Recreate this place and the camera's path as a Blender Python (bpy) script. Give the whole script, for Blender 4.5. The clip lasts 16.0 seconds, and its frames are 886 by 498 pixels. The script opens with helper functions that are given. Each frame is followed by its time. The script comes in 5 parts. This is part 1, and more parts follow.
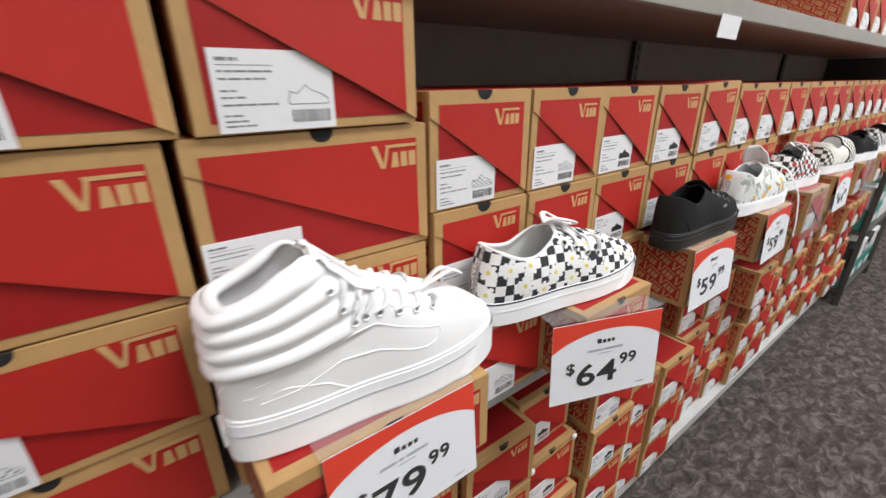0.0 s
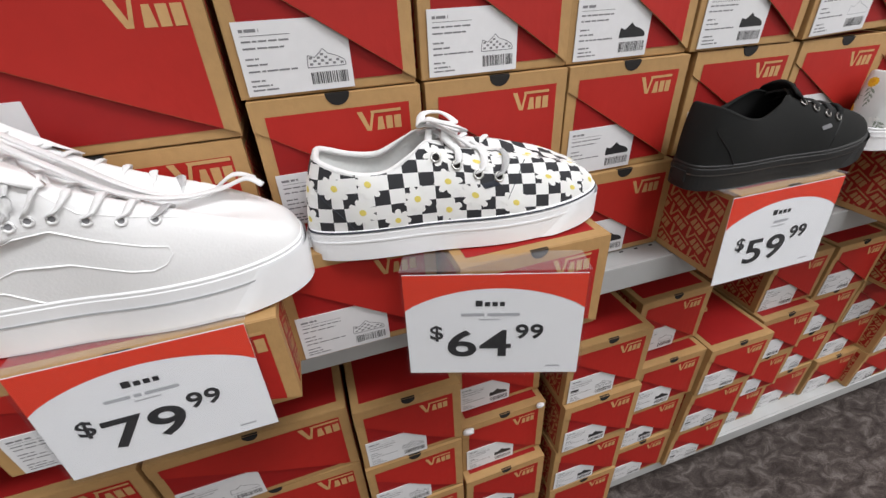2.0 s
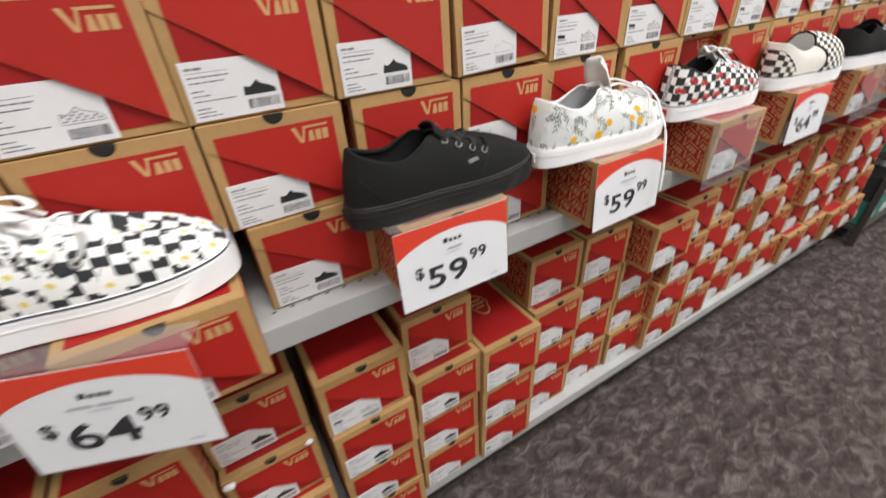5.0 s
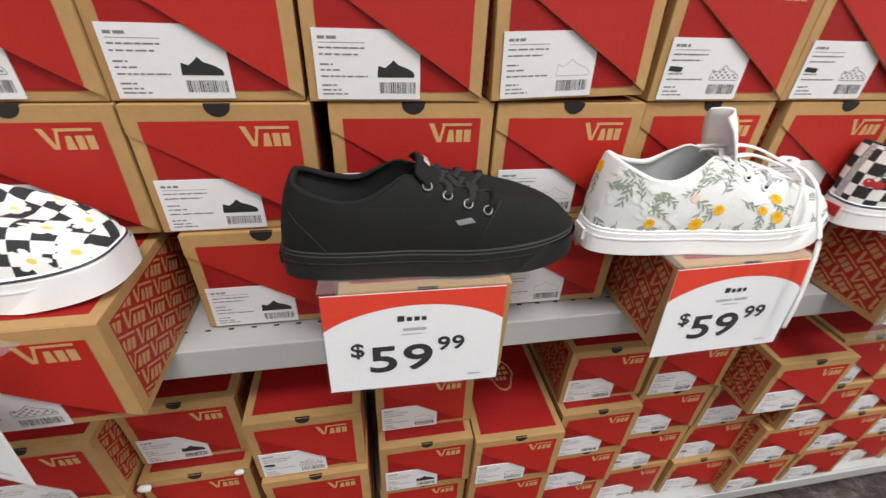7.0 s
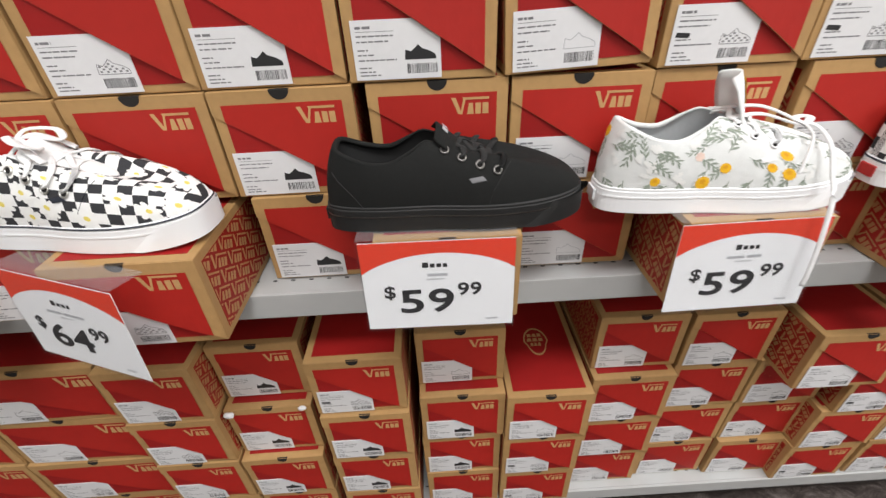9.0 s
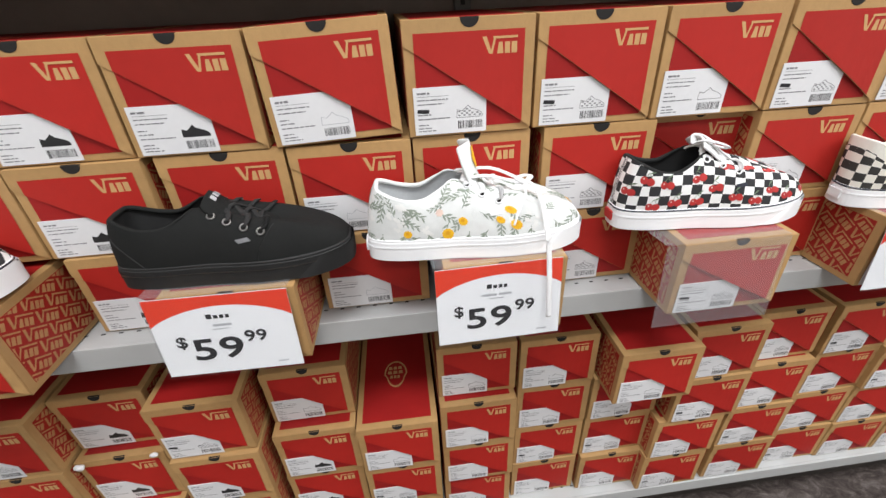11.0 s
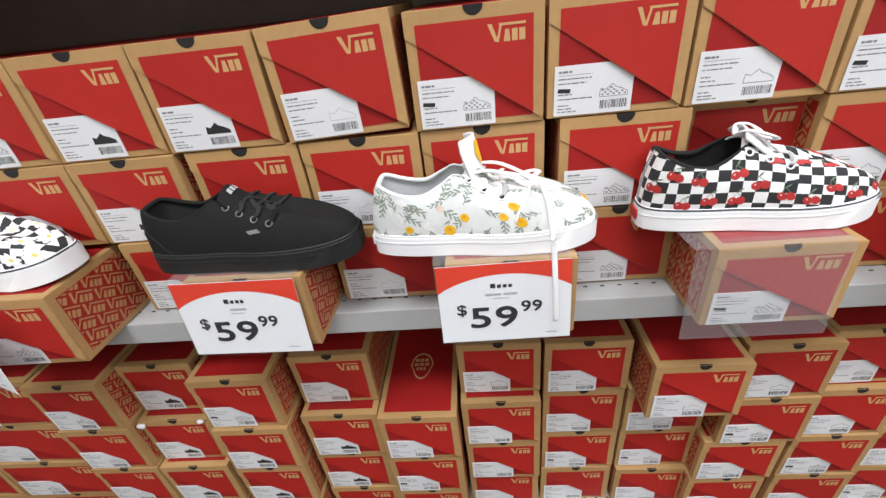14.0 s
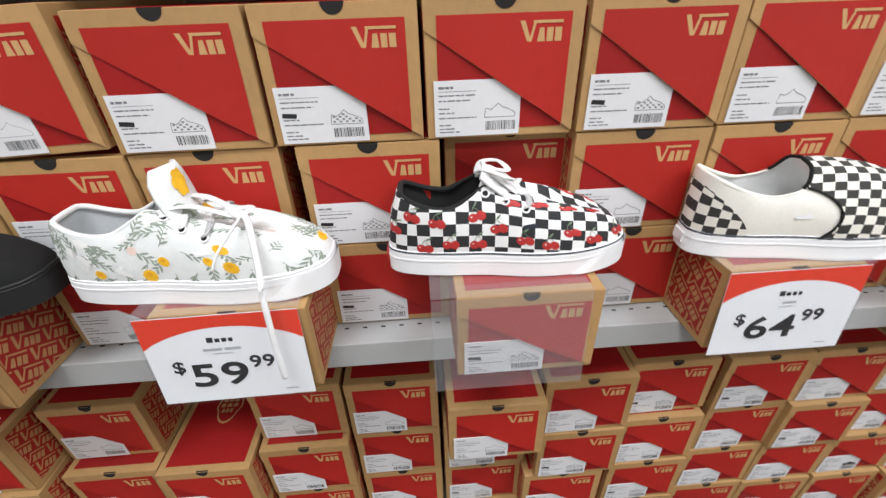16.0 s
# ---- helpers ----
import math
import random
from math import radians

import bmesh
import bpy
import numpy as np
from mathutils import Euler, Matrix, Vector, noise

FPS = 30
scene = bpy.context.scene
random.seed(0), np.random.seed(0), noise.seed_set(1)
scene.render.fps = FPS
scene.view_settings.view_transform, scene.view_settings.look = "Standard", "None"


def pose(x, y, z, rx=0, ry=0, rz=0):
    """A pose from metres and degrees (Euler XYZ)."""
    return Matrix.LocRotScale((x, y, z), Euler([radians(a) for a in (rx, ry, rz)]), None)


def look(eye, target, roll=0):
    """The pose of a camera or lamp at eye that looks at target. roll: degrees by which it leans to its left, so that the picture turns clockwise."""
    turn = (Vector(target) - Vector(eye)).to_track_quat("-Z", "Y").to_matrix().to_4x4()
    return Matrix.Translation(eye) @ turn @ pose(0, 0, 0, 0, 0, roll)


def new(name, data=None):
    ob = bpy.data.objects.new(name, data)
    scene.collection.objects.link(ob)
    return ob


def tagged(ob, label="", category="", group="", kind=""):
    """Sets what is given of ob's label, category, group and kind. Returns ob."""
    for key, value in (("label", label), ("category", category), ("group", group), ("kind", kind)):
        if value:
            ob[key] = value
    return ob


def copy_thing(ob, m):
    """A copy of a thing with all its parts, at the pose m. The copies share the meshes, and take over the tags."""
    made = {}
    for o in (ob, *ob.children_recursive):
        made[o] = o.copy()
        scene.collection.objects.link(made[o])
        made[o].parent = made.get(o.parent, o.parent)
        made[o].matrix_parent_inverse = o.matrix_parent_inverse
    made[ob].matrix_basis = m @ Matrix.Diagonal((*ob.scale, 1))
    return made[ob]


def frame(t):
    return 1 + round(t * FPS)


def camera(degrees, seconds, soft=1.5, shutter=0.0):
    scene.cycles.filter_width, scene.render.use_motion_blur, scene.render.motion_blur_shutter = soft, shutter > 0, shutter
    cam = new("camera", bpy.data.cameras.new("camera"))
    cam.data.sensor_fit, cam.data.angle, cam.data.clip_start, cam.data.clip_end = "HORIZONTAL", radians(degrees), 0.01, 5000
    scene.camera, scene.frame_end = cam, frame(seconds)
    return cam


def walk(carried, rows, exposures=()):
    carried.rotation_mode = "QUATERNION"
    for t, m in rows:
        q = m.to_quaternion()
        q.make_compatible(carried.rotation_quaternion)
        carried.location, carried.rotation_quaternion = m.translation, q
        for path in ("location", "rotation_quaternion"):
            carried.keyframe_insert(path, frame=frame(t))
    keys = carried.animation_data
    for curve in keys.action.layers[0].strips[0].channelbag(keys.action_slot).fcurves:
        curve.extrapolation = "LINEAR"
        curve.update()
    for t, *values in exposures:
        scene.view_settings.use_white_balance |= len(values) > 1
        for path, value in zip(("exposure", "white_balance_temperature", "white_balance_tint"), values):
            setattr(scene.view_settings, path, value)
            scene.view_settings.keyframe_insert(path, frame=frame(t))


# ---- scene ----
cam = camera(93.0, 16.0, 1.4, 0.45)
PATH = [
    (0, (0.137, 0.025, 1.268), (1.257, 1.505, 0.521), -0.3),
    (0.5, (0.24, 0.054, 1.254), (1.362, 1.476, 0.406), -2.2),
    (0.7, (0.287, 0.05, 1.24), (1.349, 1.473, 0.323), -0.8),
    (1, (0.354, 0.039, 1.226), (1.321, 1.475, 0.225), 0.5),
    (1.5, (0.444, 0.017, 1.207), (1.116, 1.585, 0.163), -1.8),
    (2, (0.463, -0.008, 1.202), (0.95, 1.612, 0.136), -2.9),
    (2.5, (0.468, -0.018, 1.2), (0.95, 1.588, 0.109), -3.6),
    (3, (0.471, -0.034, 1.194), (0.969, 1.556, 0.087), -3.7),
    (3.5, (0.428, -0.052, 1.209), (1.09, 1.466, 0.087), -3.2),
    (4, (0.402, -0.128, 1.194), (1.221, 1.274, 0.026), -3.2),
    (4.5, (0.529, -0.132, 1.212), (1.366, 1.27, 0.056), -4.7),
    (5, (0.738, -0.103, 1.244), (1.567, 1.35, 0.148), -3.4),
    (5.2, (0.785, -0.075, 1.244), (1.61, 1.407, 0.185), -1.4),
    (7.5, (0.958, 0.004, 1.223), (1.104, 1.655, 0.103), 0.1),
    (8, (0.967, 0.0, 1.224), (0.988, 1.646, 0.088), -2.7),
    (10.3, (1.112, -0.172, 1.265), (1.209, 1.52, 0.203), -2.9),
    (10.5, (1.164, -0.165, 1.276), (1.32, 1.532, 0.229), -2.6),
    (11, (1.22, -0.137, 1.276), (1.382, 1.574, 0.254), -2.9),
    (11.5, (1.236, -0.121, 1.278), (1.356, 1.602, 0.269), -2.9),
    (12, (1.254, -0.111, 1.272), (1.34, 1.611, 0.258), -3.9),
    (12.5, (1.273, -0.096, 1.267), (1.324, 1.627, 0.252), -4.2),
    (13, (1.294, -0.097, 1.266), (1.297, 1.617, 0.236), -4.9),
    (13.5, (1.316, -0.113, 1.265), (1.256, 1.6, 0.234), -5.4),
    (14, (1.306, -0.128, 1.271), (1.131, 1.574, 0.235), -6.9),
    (14.5, (1.349, -0.137, 1.264), (1.401, 1.563, 0.212), -5.4),
    (15, (1.444, -0.106, 1.26), (1.654, 1.572, 0.193), -3.2),
    (15.5, (1.522, -0.071, 1.259), (1.698, 1.614, 0.195), -2.9),
    (16, (1.551, -0.05, 1.263), (1.644, 1.651, 0.214), -1.9),
]
EXPOSURES = [(0, 0.27, 6500, 11), (1, 0.02, 6500, 12), (2, 0.02, 6500, 12), (3.5, 0.07, 6550, 12), (4.5, 0.15, 6700, 12), (5, 0.18, 6750, 12), (8, 0.14, 6750, 12), (10.5, 0.25, 6550, 11), (12.5, 0.26, 6400, 11), (14.5, 0.24, 6400, 11), (16, 0.13, 6400, 11)]
walk(cam, [(t, look(eye, target, roll)) for t, eye, target, roll in PATH], EXPOSURES)

# world, lights and exposure
world = bpy.data.worlds.new("store_air")
scene.world = world
world.use_nodes = True
world.node_tree.nodes["Background"].inputs[0].default_value = (0.8, 0.85, 0.9, 1)
world.node_tree.nodes["Background"].inputs[1].default_value = 0.05
CEILING = 3.3


def ceiling_lamp(x, y, power):
    data = bpy.data.lights.new("troffer_light", "AREA")
    data.shape, data.size, data.size_y, data.energy, data.color = "RECTANGLE", 1.16, 0.56, power, (0.965, 0.985, 1.0)
    ob = new("troffer_light", data)
    ob.matrix_world = pose(x, y, CEILING - 0.03)
    return ob


LAMPS = [(x, y) for x in (-1.3, 1.1, 3.3, 5.5) for y in (-0.7, -2.6)]
for lx, ly in LAMPS:
    ceiling_lamp(lx, ly, (47 if ly > -1 else 24) * (0.45 if lx < 0 else 1.0))


# ---- materials ----
def material(name, color, rough=0.6, metal=0.0, grain=0.0, scale=60.0, bump=0.0, bump_scale=200.0, vary=0.0, stain=None, coat=0.0, spec=0.5):
    m = bpy.data.materials.new(name)
    m.use_nodes = True
    nt = m.node_tree
    b = nt.nodes["Principled BSDF"]
    b.inputs["Base Color"].default_value = (*color, 1)
    b.inputs["Roughness"].default_value = rough
    b.inputs["Metallic"].default_value = metal
    b.inputs["Coat Weight"].default_value = coat
    b.inputs["Specular IOR Level"].default_value = spec
    co = nt.nodes.new("ShaderNodeTexCoord")
    col = None
    if grain:
        n = nt.nodes.new("ShaderNodeTexNoise")
        n.inputs["Scale"].default_value, n.inputs["Detail"].default_value = scale, 4
        nt.links.new(co.outputs["Object"], n.inputs["Vector"])
        big = nt.nodes.new("ShaderNodeTexNoise")
        big.inputs["Scale"].default_value, big.inputs["Detail"].default_value = scale / 9, 2
        nt.links.new(co.outputs["Object"], big.inputs["Vector"])
        add = nt.nodes.new("ShaderNodeMath")
        add.operation = "ADD"
        nt.links.new(n.outputs["Fac"], add.inputs[0])
        nt.links.new(big.outputs["Fac"], add.inputs[1])
        ramp = nt.nodes.new("ShaderNodeMapRange")
        ramp.inputs["From Min"].default_value, ramp.inputs["From Max"].default_value = 0.6, 1.4
        ramp.inputs["To Min"].default_value, ramp.inputs["To Max"].default_value = 1 - grain, 1 + grain
        nt.links.new(add.outputs[0], ramp.inputs["Value"])
        value = ramp.outputs[0]
        if vary:
            info = nt.nodes.new("ShaderNodeObjectInfo")
            r2 = nt.nodes.new("ShaderNodeMapRange")
            r2.inputs["To Min"].default_value, r2.inputs["To Max"].default_value = 1 - vary, 1 + vary
            nt.links.new(info.outputs["Random"], r2.inputs["Value"])
            mul = nt.nodes.new("ShaderNodeMath")
            mul.operation = "MULTIPLY"
            nt.links.new(value, mul.inputs[0])
            nt.links.new(r2.outputs[0], mul.inputs[1])
            value = mul.outputs[0]
        vm = nt.nodes.new("ShaderNodeVectorMath")
        vm.operation = "SCALE"
        vm.inputs[0].default_value = color
        nt.links.new(value, vm.inputs["Scale"])
        nt.links.new(vm.outputs[0], b.inputs["Base Color"])
        rr = nt.nodes.new("ShaderNodeMapRange")
        rr.inputs["To Min"].default_value, rr.inputs["To Max"].default_value = max(rough - 0.08, 0.03), min(rough + 0.08, 1)
        nt.links.new(big.outputs["Fac"], rr.inputs["Value"])
        nt.links.new(rr.outputs[0], b.inputs["Roughness"])
    if bump:
        n2 = nt.nodes.new("ShaderNodeTexNoise")
        n2.inputs["Scale"].default_value, n2.inputs["Detail"].default_value = bump_scale, 3
        nt.links.new(co.outputs["Object"], n2.inputs["Vector"])
        bp = nt.nodes.new("ShaderNodeBump")
        bp.inputs["Strength"].default_value, bp.inputs["Distance"].default_value = bump, 0.002
        nt.links.new(n2.outputs["Fac"], bp.inputs["Height"])
        nt.links.new(bp.outputs[0], b.inputs["Normal"])
    return m


KRAFT = material("kraft_board", (0.425, 0.250, 0.098), 0.62, grain=0.10, scale=90, bump=0.15, bump_scale=260, vary=0.07)
RED = material("red_print", (0.392, 0.0160, 0.0105), 0.58, spec=0.35, grain=0.07, scale=50, bump=0.08, bump_scale=120, vary=0.06)
RED_DEEP = material("deep_red_print", (0.310, 0.0085, 0.0078), 0.58, spec=0.35, grain=0.08, scale=50, bump=0.08, bump_scale=120, vary=0.06)
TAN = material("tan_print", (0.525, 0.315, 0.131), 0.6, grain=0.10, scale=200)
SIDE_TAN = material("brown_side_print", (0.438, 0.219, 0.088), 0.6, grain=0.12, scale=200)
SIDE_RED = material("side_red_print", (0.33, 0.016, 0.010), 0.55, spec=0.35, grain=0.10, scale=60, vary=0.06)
HOLE = material("dark_hole", (0.012, 0.010, 0.009), 0.9)
PAPER = material("label_paper", (0.72, 0.72, 0.73), 0.55, grain=0.03, scale=120)
INK = material("black_ink", (0.02, 0.02, 0.022), 0.5)
GREY_INK = material("grey_ink", (0.20, 0.20, 0.21), 0.6)
PALE_INK = material("pale_grey_ink", (0.45, 0.46, 0.48), 0.6)
SHELF_WHITE = material("white_enamel_steel", (0.473, 0.481, 0.477), 0.38, grain=0.05, scale=30, bump=0.03, bump_scale=90)
BACK = material("dark_back_panel", (0.215, 0.172, 0.146), 0.7, grain=0.15, scale=20, bump=0.1)
BROWN_STEEL = material("brown_shelf_board", (0.36, 0.30, 0.255), 0.36, grain=0.12, scale=20)
DARK_STEEL = material("dark_shelf_steel", (0.07, 0.062, 0.055), 0.45, metal=0.2, grain=0.1, scale=20)
GREY_STEEL = material("grey_shelf_edge", (0.27, 0.255, 0.23), 0.4, metal=0.1, grain=0.12, scale=24)
WALL = material("painted_wall", (0.72, 0.70, 0.66), 0.8, grain=0.04, scale=8, bump=0.1)
TILE = material("ceiling_tile", (0.78, 0.77, 0.74), 0.9, grain=0.06, scale=40, bump=0.3)
SIGN_WHITE = material("sign_card", (0.89, 0.89, 0.90), 0.5, grain=0.015, scale=40)
SIGN_RED = material("sign_red", (0.80, 0.050, 0.018), 0.4, grain=0.03, scale=40)
WHITE_LEATHER = material("white_leather", (0.86, 0.86, 0.86), 0.45, grain=0.02, scale=60, bump=0.12, bump_scale=500)
WHITE_CANVAS = material("white_canvas", (0.82, 0.82, 0.815), 0.85, grain=0.05, scale=300, bump=0.35, bump_scale=1400)
WHITE_RUBBER = material("white_rubber", (0.86, 0.865, 0.875), 0.42, grain=0.02, scale=60, bump=0.06, bump_scale=300)
WHITE_LACE = material("white_lace", (0.85, 0.85, 0.85), 0.8, grain=0.05, scale=400, bump=0.5, bump_scale=1600)
GREY_LINING = material("pale_grey_lining", (0.50, 0.52, 0.53), 0.9, grain=0.06, scale=300, bump=0.3, bump_scale=1500)
OFFWHITE_LINING = material("offwhite_lining", (0.74, 0.755, 0.74), 0.9, grain=0.06, scale=300, bump=0.3, bump_scale=1500)
BLACK_CANVAS = material("black_canvas", (0.014, 0.0145, 0.014), 0.9, spec=0.2, grain=0.15, scale=300, bump=0.4, bump_scale=1400)
BLACK_RUBBER = material("black_rubber", (0.015, 0.015, 0.015), 0.55, spec=0.35, grain=0.1, scale=60, bump=0.08, bump_scale=300)
BLACK_LINING = material("black_lining", (0.012, 0.012, 0.012), 0.95, grain=0.1, scale=300)
BLACK_LACE = material("black_lace", (0.018, 0.018, 0.018), 0.85, grain=0.1, scale=400, bump=0.5, bump_scale=1600)
CREAM_CANVAS = material("cream_canvas", (0.84, 0.815, 0.74), 0.85, grain=0.05, scale=300, bump=0.3, bump_scale=1400)
MINT_CANVAS = material("pale_sage_canvas", (0.76, 0.775, 0.765), 0.85, grain=0.10, scale=60, bump=0.3, bump_scale=1400)
STRIPE = material("dark_sole_stripe", (0.018, 0.022, 0.035), 0.5)
STEEL = material("eyelet_metal", (0.62, 0.62, 0.60), 0.3, metal=1.0)
DARK_METAL = material("dark_eyelet", (0.22, 0.21, 0.20), 0.35, metal=1.0)
YELLOW = material("yellow_flower", (0.85, 0.47, 0.015), 0.75, grain=0.14, scale=160)
AMBER = material("amber_print", (0.78, 0.36, 0.01), 0.75, grain=0.1, scale=200)
LEMON = material("daisy_yellow", (0.76, 0.63, 0.14), 0.75, grain=0.1, scale=200)
PETAL = material("daisy_white", (0.84, 0.84, 0.82), 0.8, grain=0.05, scale=120)
SAGE = material("sage_leaf_print", (0.30, 0.345, 0.285), 0.8, grain=0.2, scale=160)
BLUSH = material("blush_print", (0.76, 0.58, 0.50), 0.8, grain=0.1, scale=160)
CHERRY = material("cherry_red_print", (0.48, 0.030, 0.028), 0.6, grain=0.2, scale=200)
LEAF = material("dark_leaf_print", (0.17, 0.23, 0.15), 0.7, grain=0.2, scale=200)
GREEN_BOX = material("teal_carton", (0.05, 0.25, 0.20), 0.5, grain=0.08, scale=50)
DARK_BOX = material("black_carton", (0.03, 0.03, 0.032), 0.5, grain=0.1, scale=50)
PINK_BOX = material("pale_pink_carton", (0.62, 0.48, 0.50), 0.5, grain=0.05, scale=50)


def checker_material(name, a, b, size, shift=0.0):
    m = material(name, a, 0.8, bump=0.3, bump_scale=1400)
    nt = m.node_tree
    uv = nt.nodes.new("ShaderNodeUVMap")
    mp = nt.nodes.new("ShaderNodeMapping")
    mp.inputs["Location"].default_value = (shift, shift * 0.7 + 0.0005, 0.5)
    ck = nt.nodes.new("ShaderNodeTexChecker")
    ck.inputs["Scale"].default_value = 1.0
    mp.inputs["Scale"].default_value = (1 / size, 1 / size, 1)
    ck.inputs["Color1"].default_value, ck.inputs["Color2"].default_value = (*a, 1), (*b, 1)
    nt.links.new(uv.outputs[0], mp.inputs["Vector"])
    nt.links.new(mp.outputs[0], ck.inputs["Vector"])
    nt.links.new(ck.outputs["Color"], nt.nodes["Principled BSDF"].inputs["Base Color"])
    return m


CHECK = checker_material("black_white_checks", (0.85, 0.85, 0.84), (0.025, 0.026, 0.03), 0.0135)
CHECK_BIG = checker_material("large_black_white_checks", (0.86, 0.86, 0.85), (0.022, 0.022, 0.024), 0.0140, 0.3)
CHECK_CREAM = checker_material("black_cream_checks", (0.83, 0.80, 0.72), (0.035, 0.033, 0.03), 0.0125)


def acrylic_material(name, fog):
    m = bpy.data.materials.new(name)
    m.use_nodes = True
    nt = m.node_tree
    out = nt.nodes["Material Output"]
    clear = nt.nodes.new("ShaderNodeBsdfTransparent")
    clear.inputs[0].default_value = (0.975, 0.98, 0.985, 1)
    gloss = nt.nodes.new("ShaderNodeBsdfGlossy")
    gloss.inputs["Roughness"].default_value = 0.16
    haze = nt.nodes.new("ShaderNodeBsdfDiffuse")
    haze.inputs[0].default_value = (0.75, 0.76, 0.78, 1)
    mix0 = nt.nodes.new("ShaderNodeMixShader")
    mix0.inputs[0].default_value = fog
    nt.links.new(clear.outputs[0], mix0.inputs[1])
    nt.links.new(haze.outputs[0], mix0.inputs[2])
    mix = nt.nodes.new("ShaderNodeMixShader")
    mix.inputs[0].default_value = 0.022
    nt.links.new(mix0.outputs[0], mix.inputs[1])
    nt.links.new(gloss.outputs[0], mix.inputs[2])
    nt.links.new(mix.outputs[0], out.inputs["Surface"])
    return m


ACRYLIC = acrylic_material("clear_acrylic", 0.008)
# same sheet with a stronger, even pale haze mixed in
HAZY = acrylic_material("hazy_acrylic", 0.07)


def carpet_material():
    m = bpy.data.materials.new("mottled_carpet")
    m.use_nodes = True
    nt = m.node_tree
    b = nt.nodes["Principled BSDF"]
    b.inputs["Roughness"].default_value = 0.95
    b.inputs["Specular IOR Level"].default_value = 0.15
    co = nt.nodes.new("ShaderNodeTexCoord")
    turn = nt.nodes.new("ShaderNodeMapping")
    turn.inputs["Rotation"].default_value = (0, 0, radians(35))
    turn.inputs["Scale"].default_value = (1.0, 1.7, 1.0)
    nt.links.new(co.outputs["Object"], turn.inputs["Vector"])
    n1 = nt.nodes.new("ShaderNodeTexNoise")
    n1.inputs["Scale"].default_value, n1.inputs["Detail"].default_value, n1.inputs["Distortion"].default_value = 18, 6, 0.8
    n1.inputs["Roughness"].default_value = 0.66
    n2 = nt.nodes.new("ShaderNodeTexNoise")
    n2.inputs["Scale"].default_value, n2.inputs["Detail"].default_value = 260, 3
    n3 = nt.nodes.new("ShaderNodeTexNoise")
    n3.inputs["Scale"].default_value, n3.inputs["Detail"].default_value = 1.6, 2
    for n in (n1, n2, n3):
        nt.links.new(turn.outputs[0], n.inputs["Vector"])
    ramp = nt.nodes.new("ShaderNodeValToRGB")
    ramp.color_ramp.elements[0].position, ramp.color_ramp.elements[0].color = 0.36, (0.040, 0.031, 0.028, 1)
    ramp.color_ramp.elements[1].position, ramp.color_ramp.elements[1].color = 0.68, (0.178, 0.154, 0.142, 1)
    e = ramp.color_ramp.elements.new(0.52)
    e.color = (0.083, 0.067, 0.061, 1)
    nt.links.new(n1.outputs["Fac"], ramp.inputs[0])
    mul = nt.nodes.new("ShaderNodeMixRGB")
    mul.blend_type = "MULTIPLY"
    mul.inputs[0].default_value = 0.75
    r2 = nt.nodes.new("ShaderNodeMapRange")
    r2.inputs["From Min"].default_value, r2.inputs["From Max"].default_value = 0.3, 0.7
    r2.inputs["To Min"].default_value, r2.inputs["To Max"].default_value = 0.62, 1.32
    nt.links.new(n2.outputs["Fac"], r2.inputs["Value"])
    nt.links.new(ramp.outputs[0], mul.inputs[1])
    nt.links.new(r2.outputs[0], mul.inputs[2])
    nt.links.new(mul.outputs[0], b.inputs["Base Color"])
    bp = nt.nodes.new("ShaderNodeBump")
    bp.inputs["Strength"].default_value, bp.inputs["Distance"].default_value = 0.5, 0.004
    nt.links.new(n2.outputs["Fac"], bp.inputs["Height"])
    nt.links.new(bp.outputs[0], b.inputs["Normal"])
    return m


CARPET = carpet_material()


# ---- mesh helpers ----
def part(name, bm, mat, parent=None, label="", smooth=False):
    me = bpy.data.meshes.new(name)
    bm.to_mesh(me)
    bm.free()
    me.materials.append(mat)
    if smooth:
        for p in me.polygons:
            p.use_smooth = True
    ob = new(name, me)
    ob.parent = parent
    if label:
        ob["label"] = label
    return ob


def structure(name, bm, mat, label, category):
    return tagged(part(name, bm, mat), label, category, kind="structure")


def box_into(bm, x0, x1, y0, y1, z0, z1, bevel=0.0):
    made = bmesh.ops.create_cube(bm, size=1.0, matrix=Matrix.Translation(((x0 + x1) / 2, (y0 + y1) / 2, (z0 + z1) / 2)) @ Matrix.Diagonal((x1 - x0, y1 - y0, z1 - z0, 1)))
    if bevel:
        edges = list({e for v in made["verts"] for e in v.link_edges})
        bmesh.ops.bevel(bm, geom=edges, offset=bevel, segments=2, affect="EDGES", profile=0.6)


def block(x0, x1, y0, y1, z0, z1, bevel=0.0):
    bm = bmesh.new()
    box_into(bm, x0, x1, y0, y1, z0, z1, bevel)
    return bm


def poly_into(bm, pts, y0, y1):
    """A flat plate in the xz plane, from y0 (front) back to y1."""
    front = [bm.verts.new((x, y0, z)) for x, z in pts]
    back = [bm.verts.new((x, y1, z)) for x, z in pts]
    n = len(pts)
    bm.faces.new(front)
    bm.faces.new(back[::-1])
    for i in range(n):
        bm.faces.new((front[i], back[i], back[(i + 1) % n], front[(i + 1) % n]))


def plate(pts, y0, y1):
    bm = bmesh.new()
    poly_into(bm, pts, y0, y1)
    bmesh.ops.recalc_face_normals(bm, faces=bm.faces)
    return bm


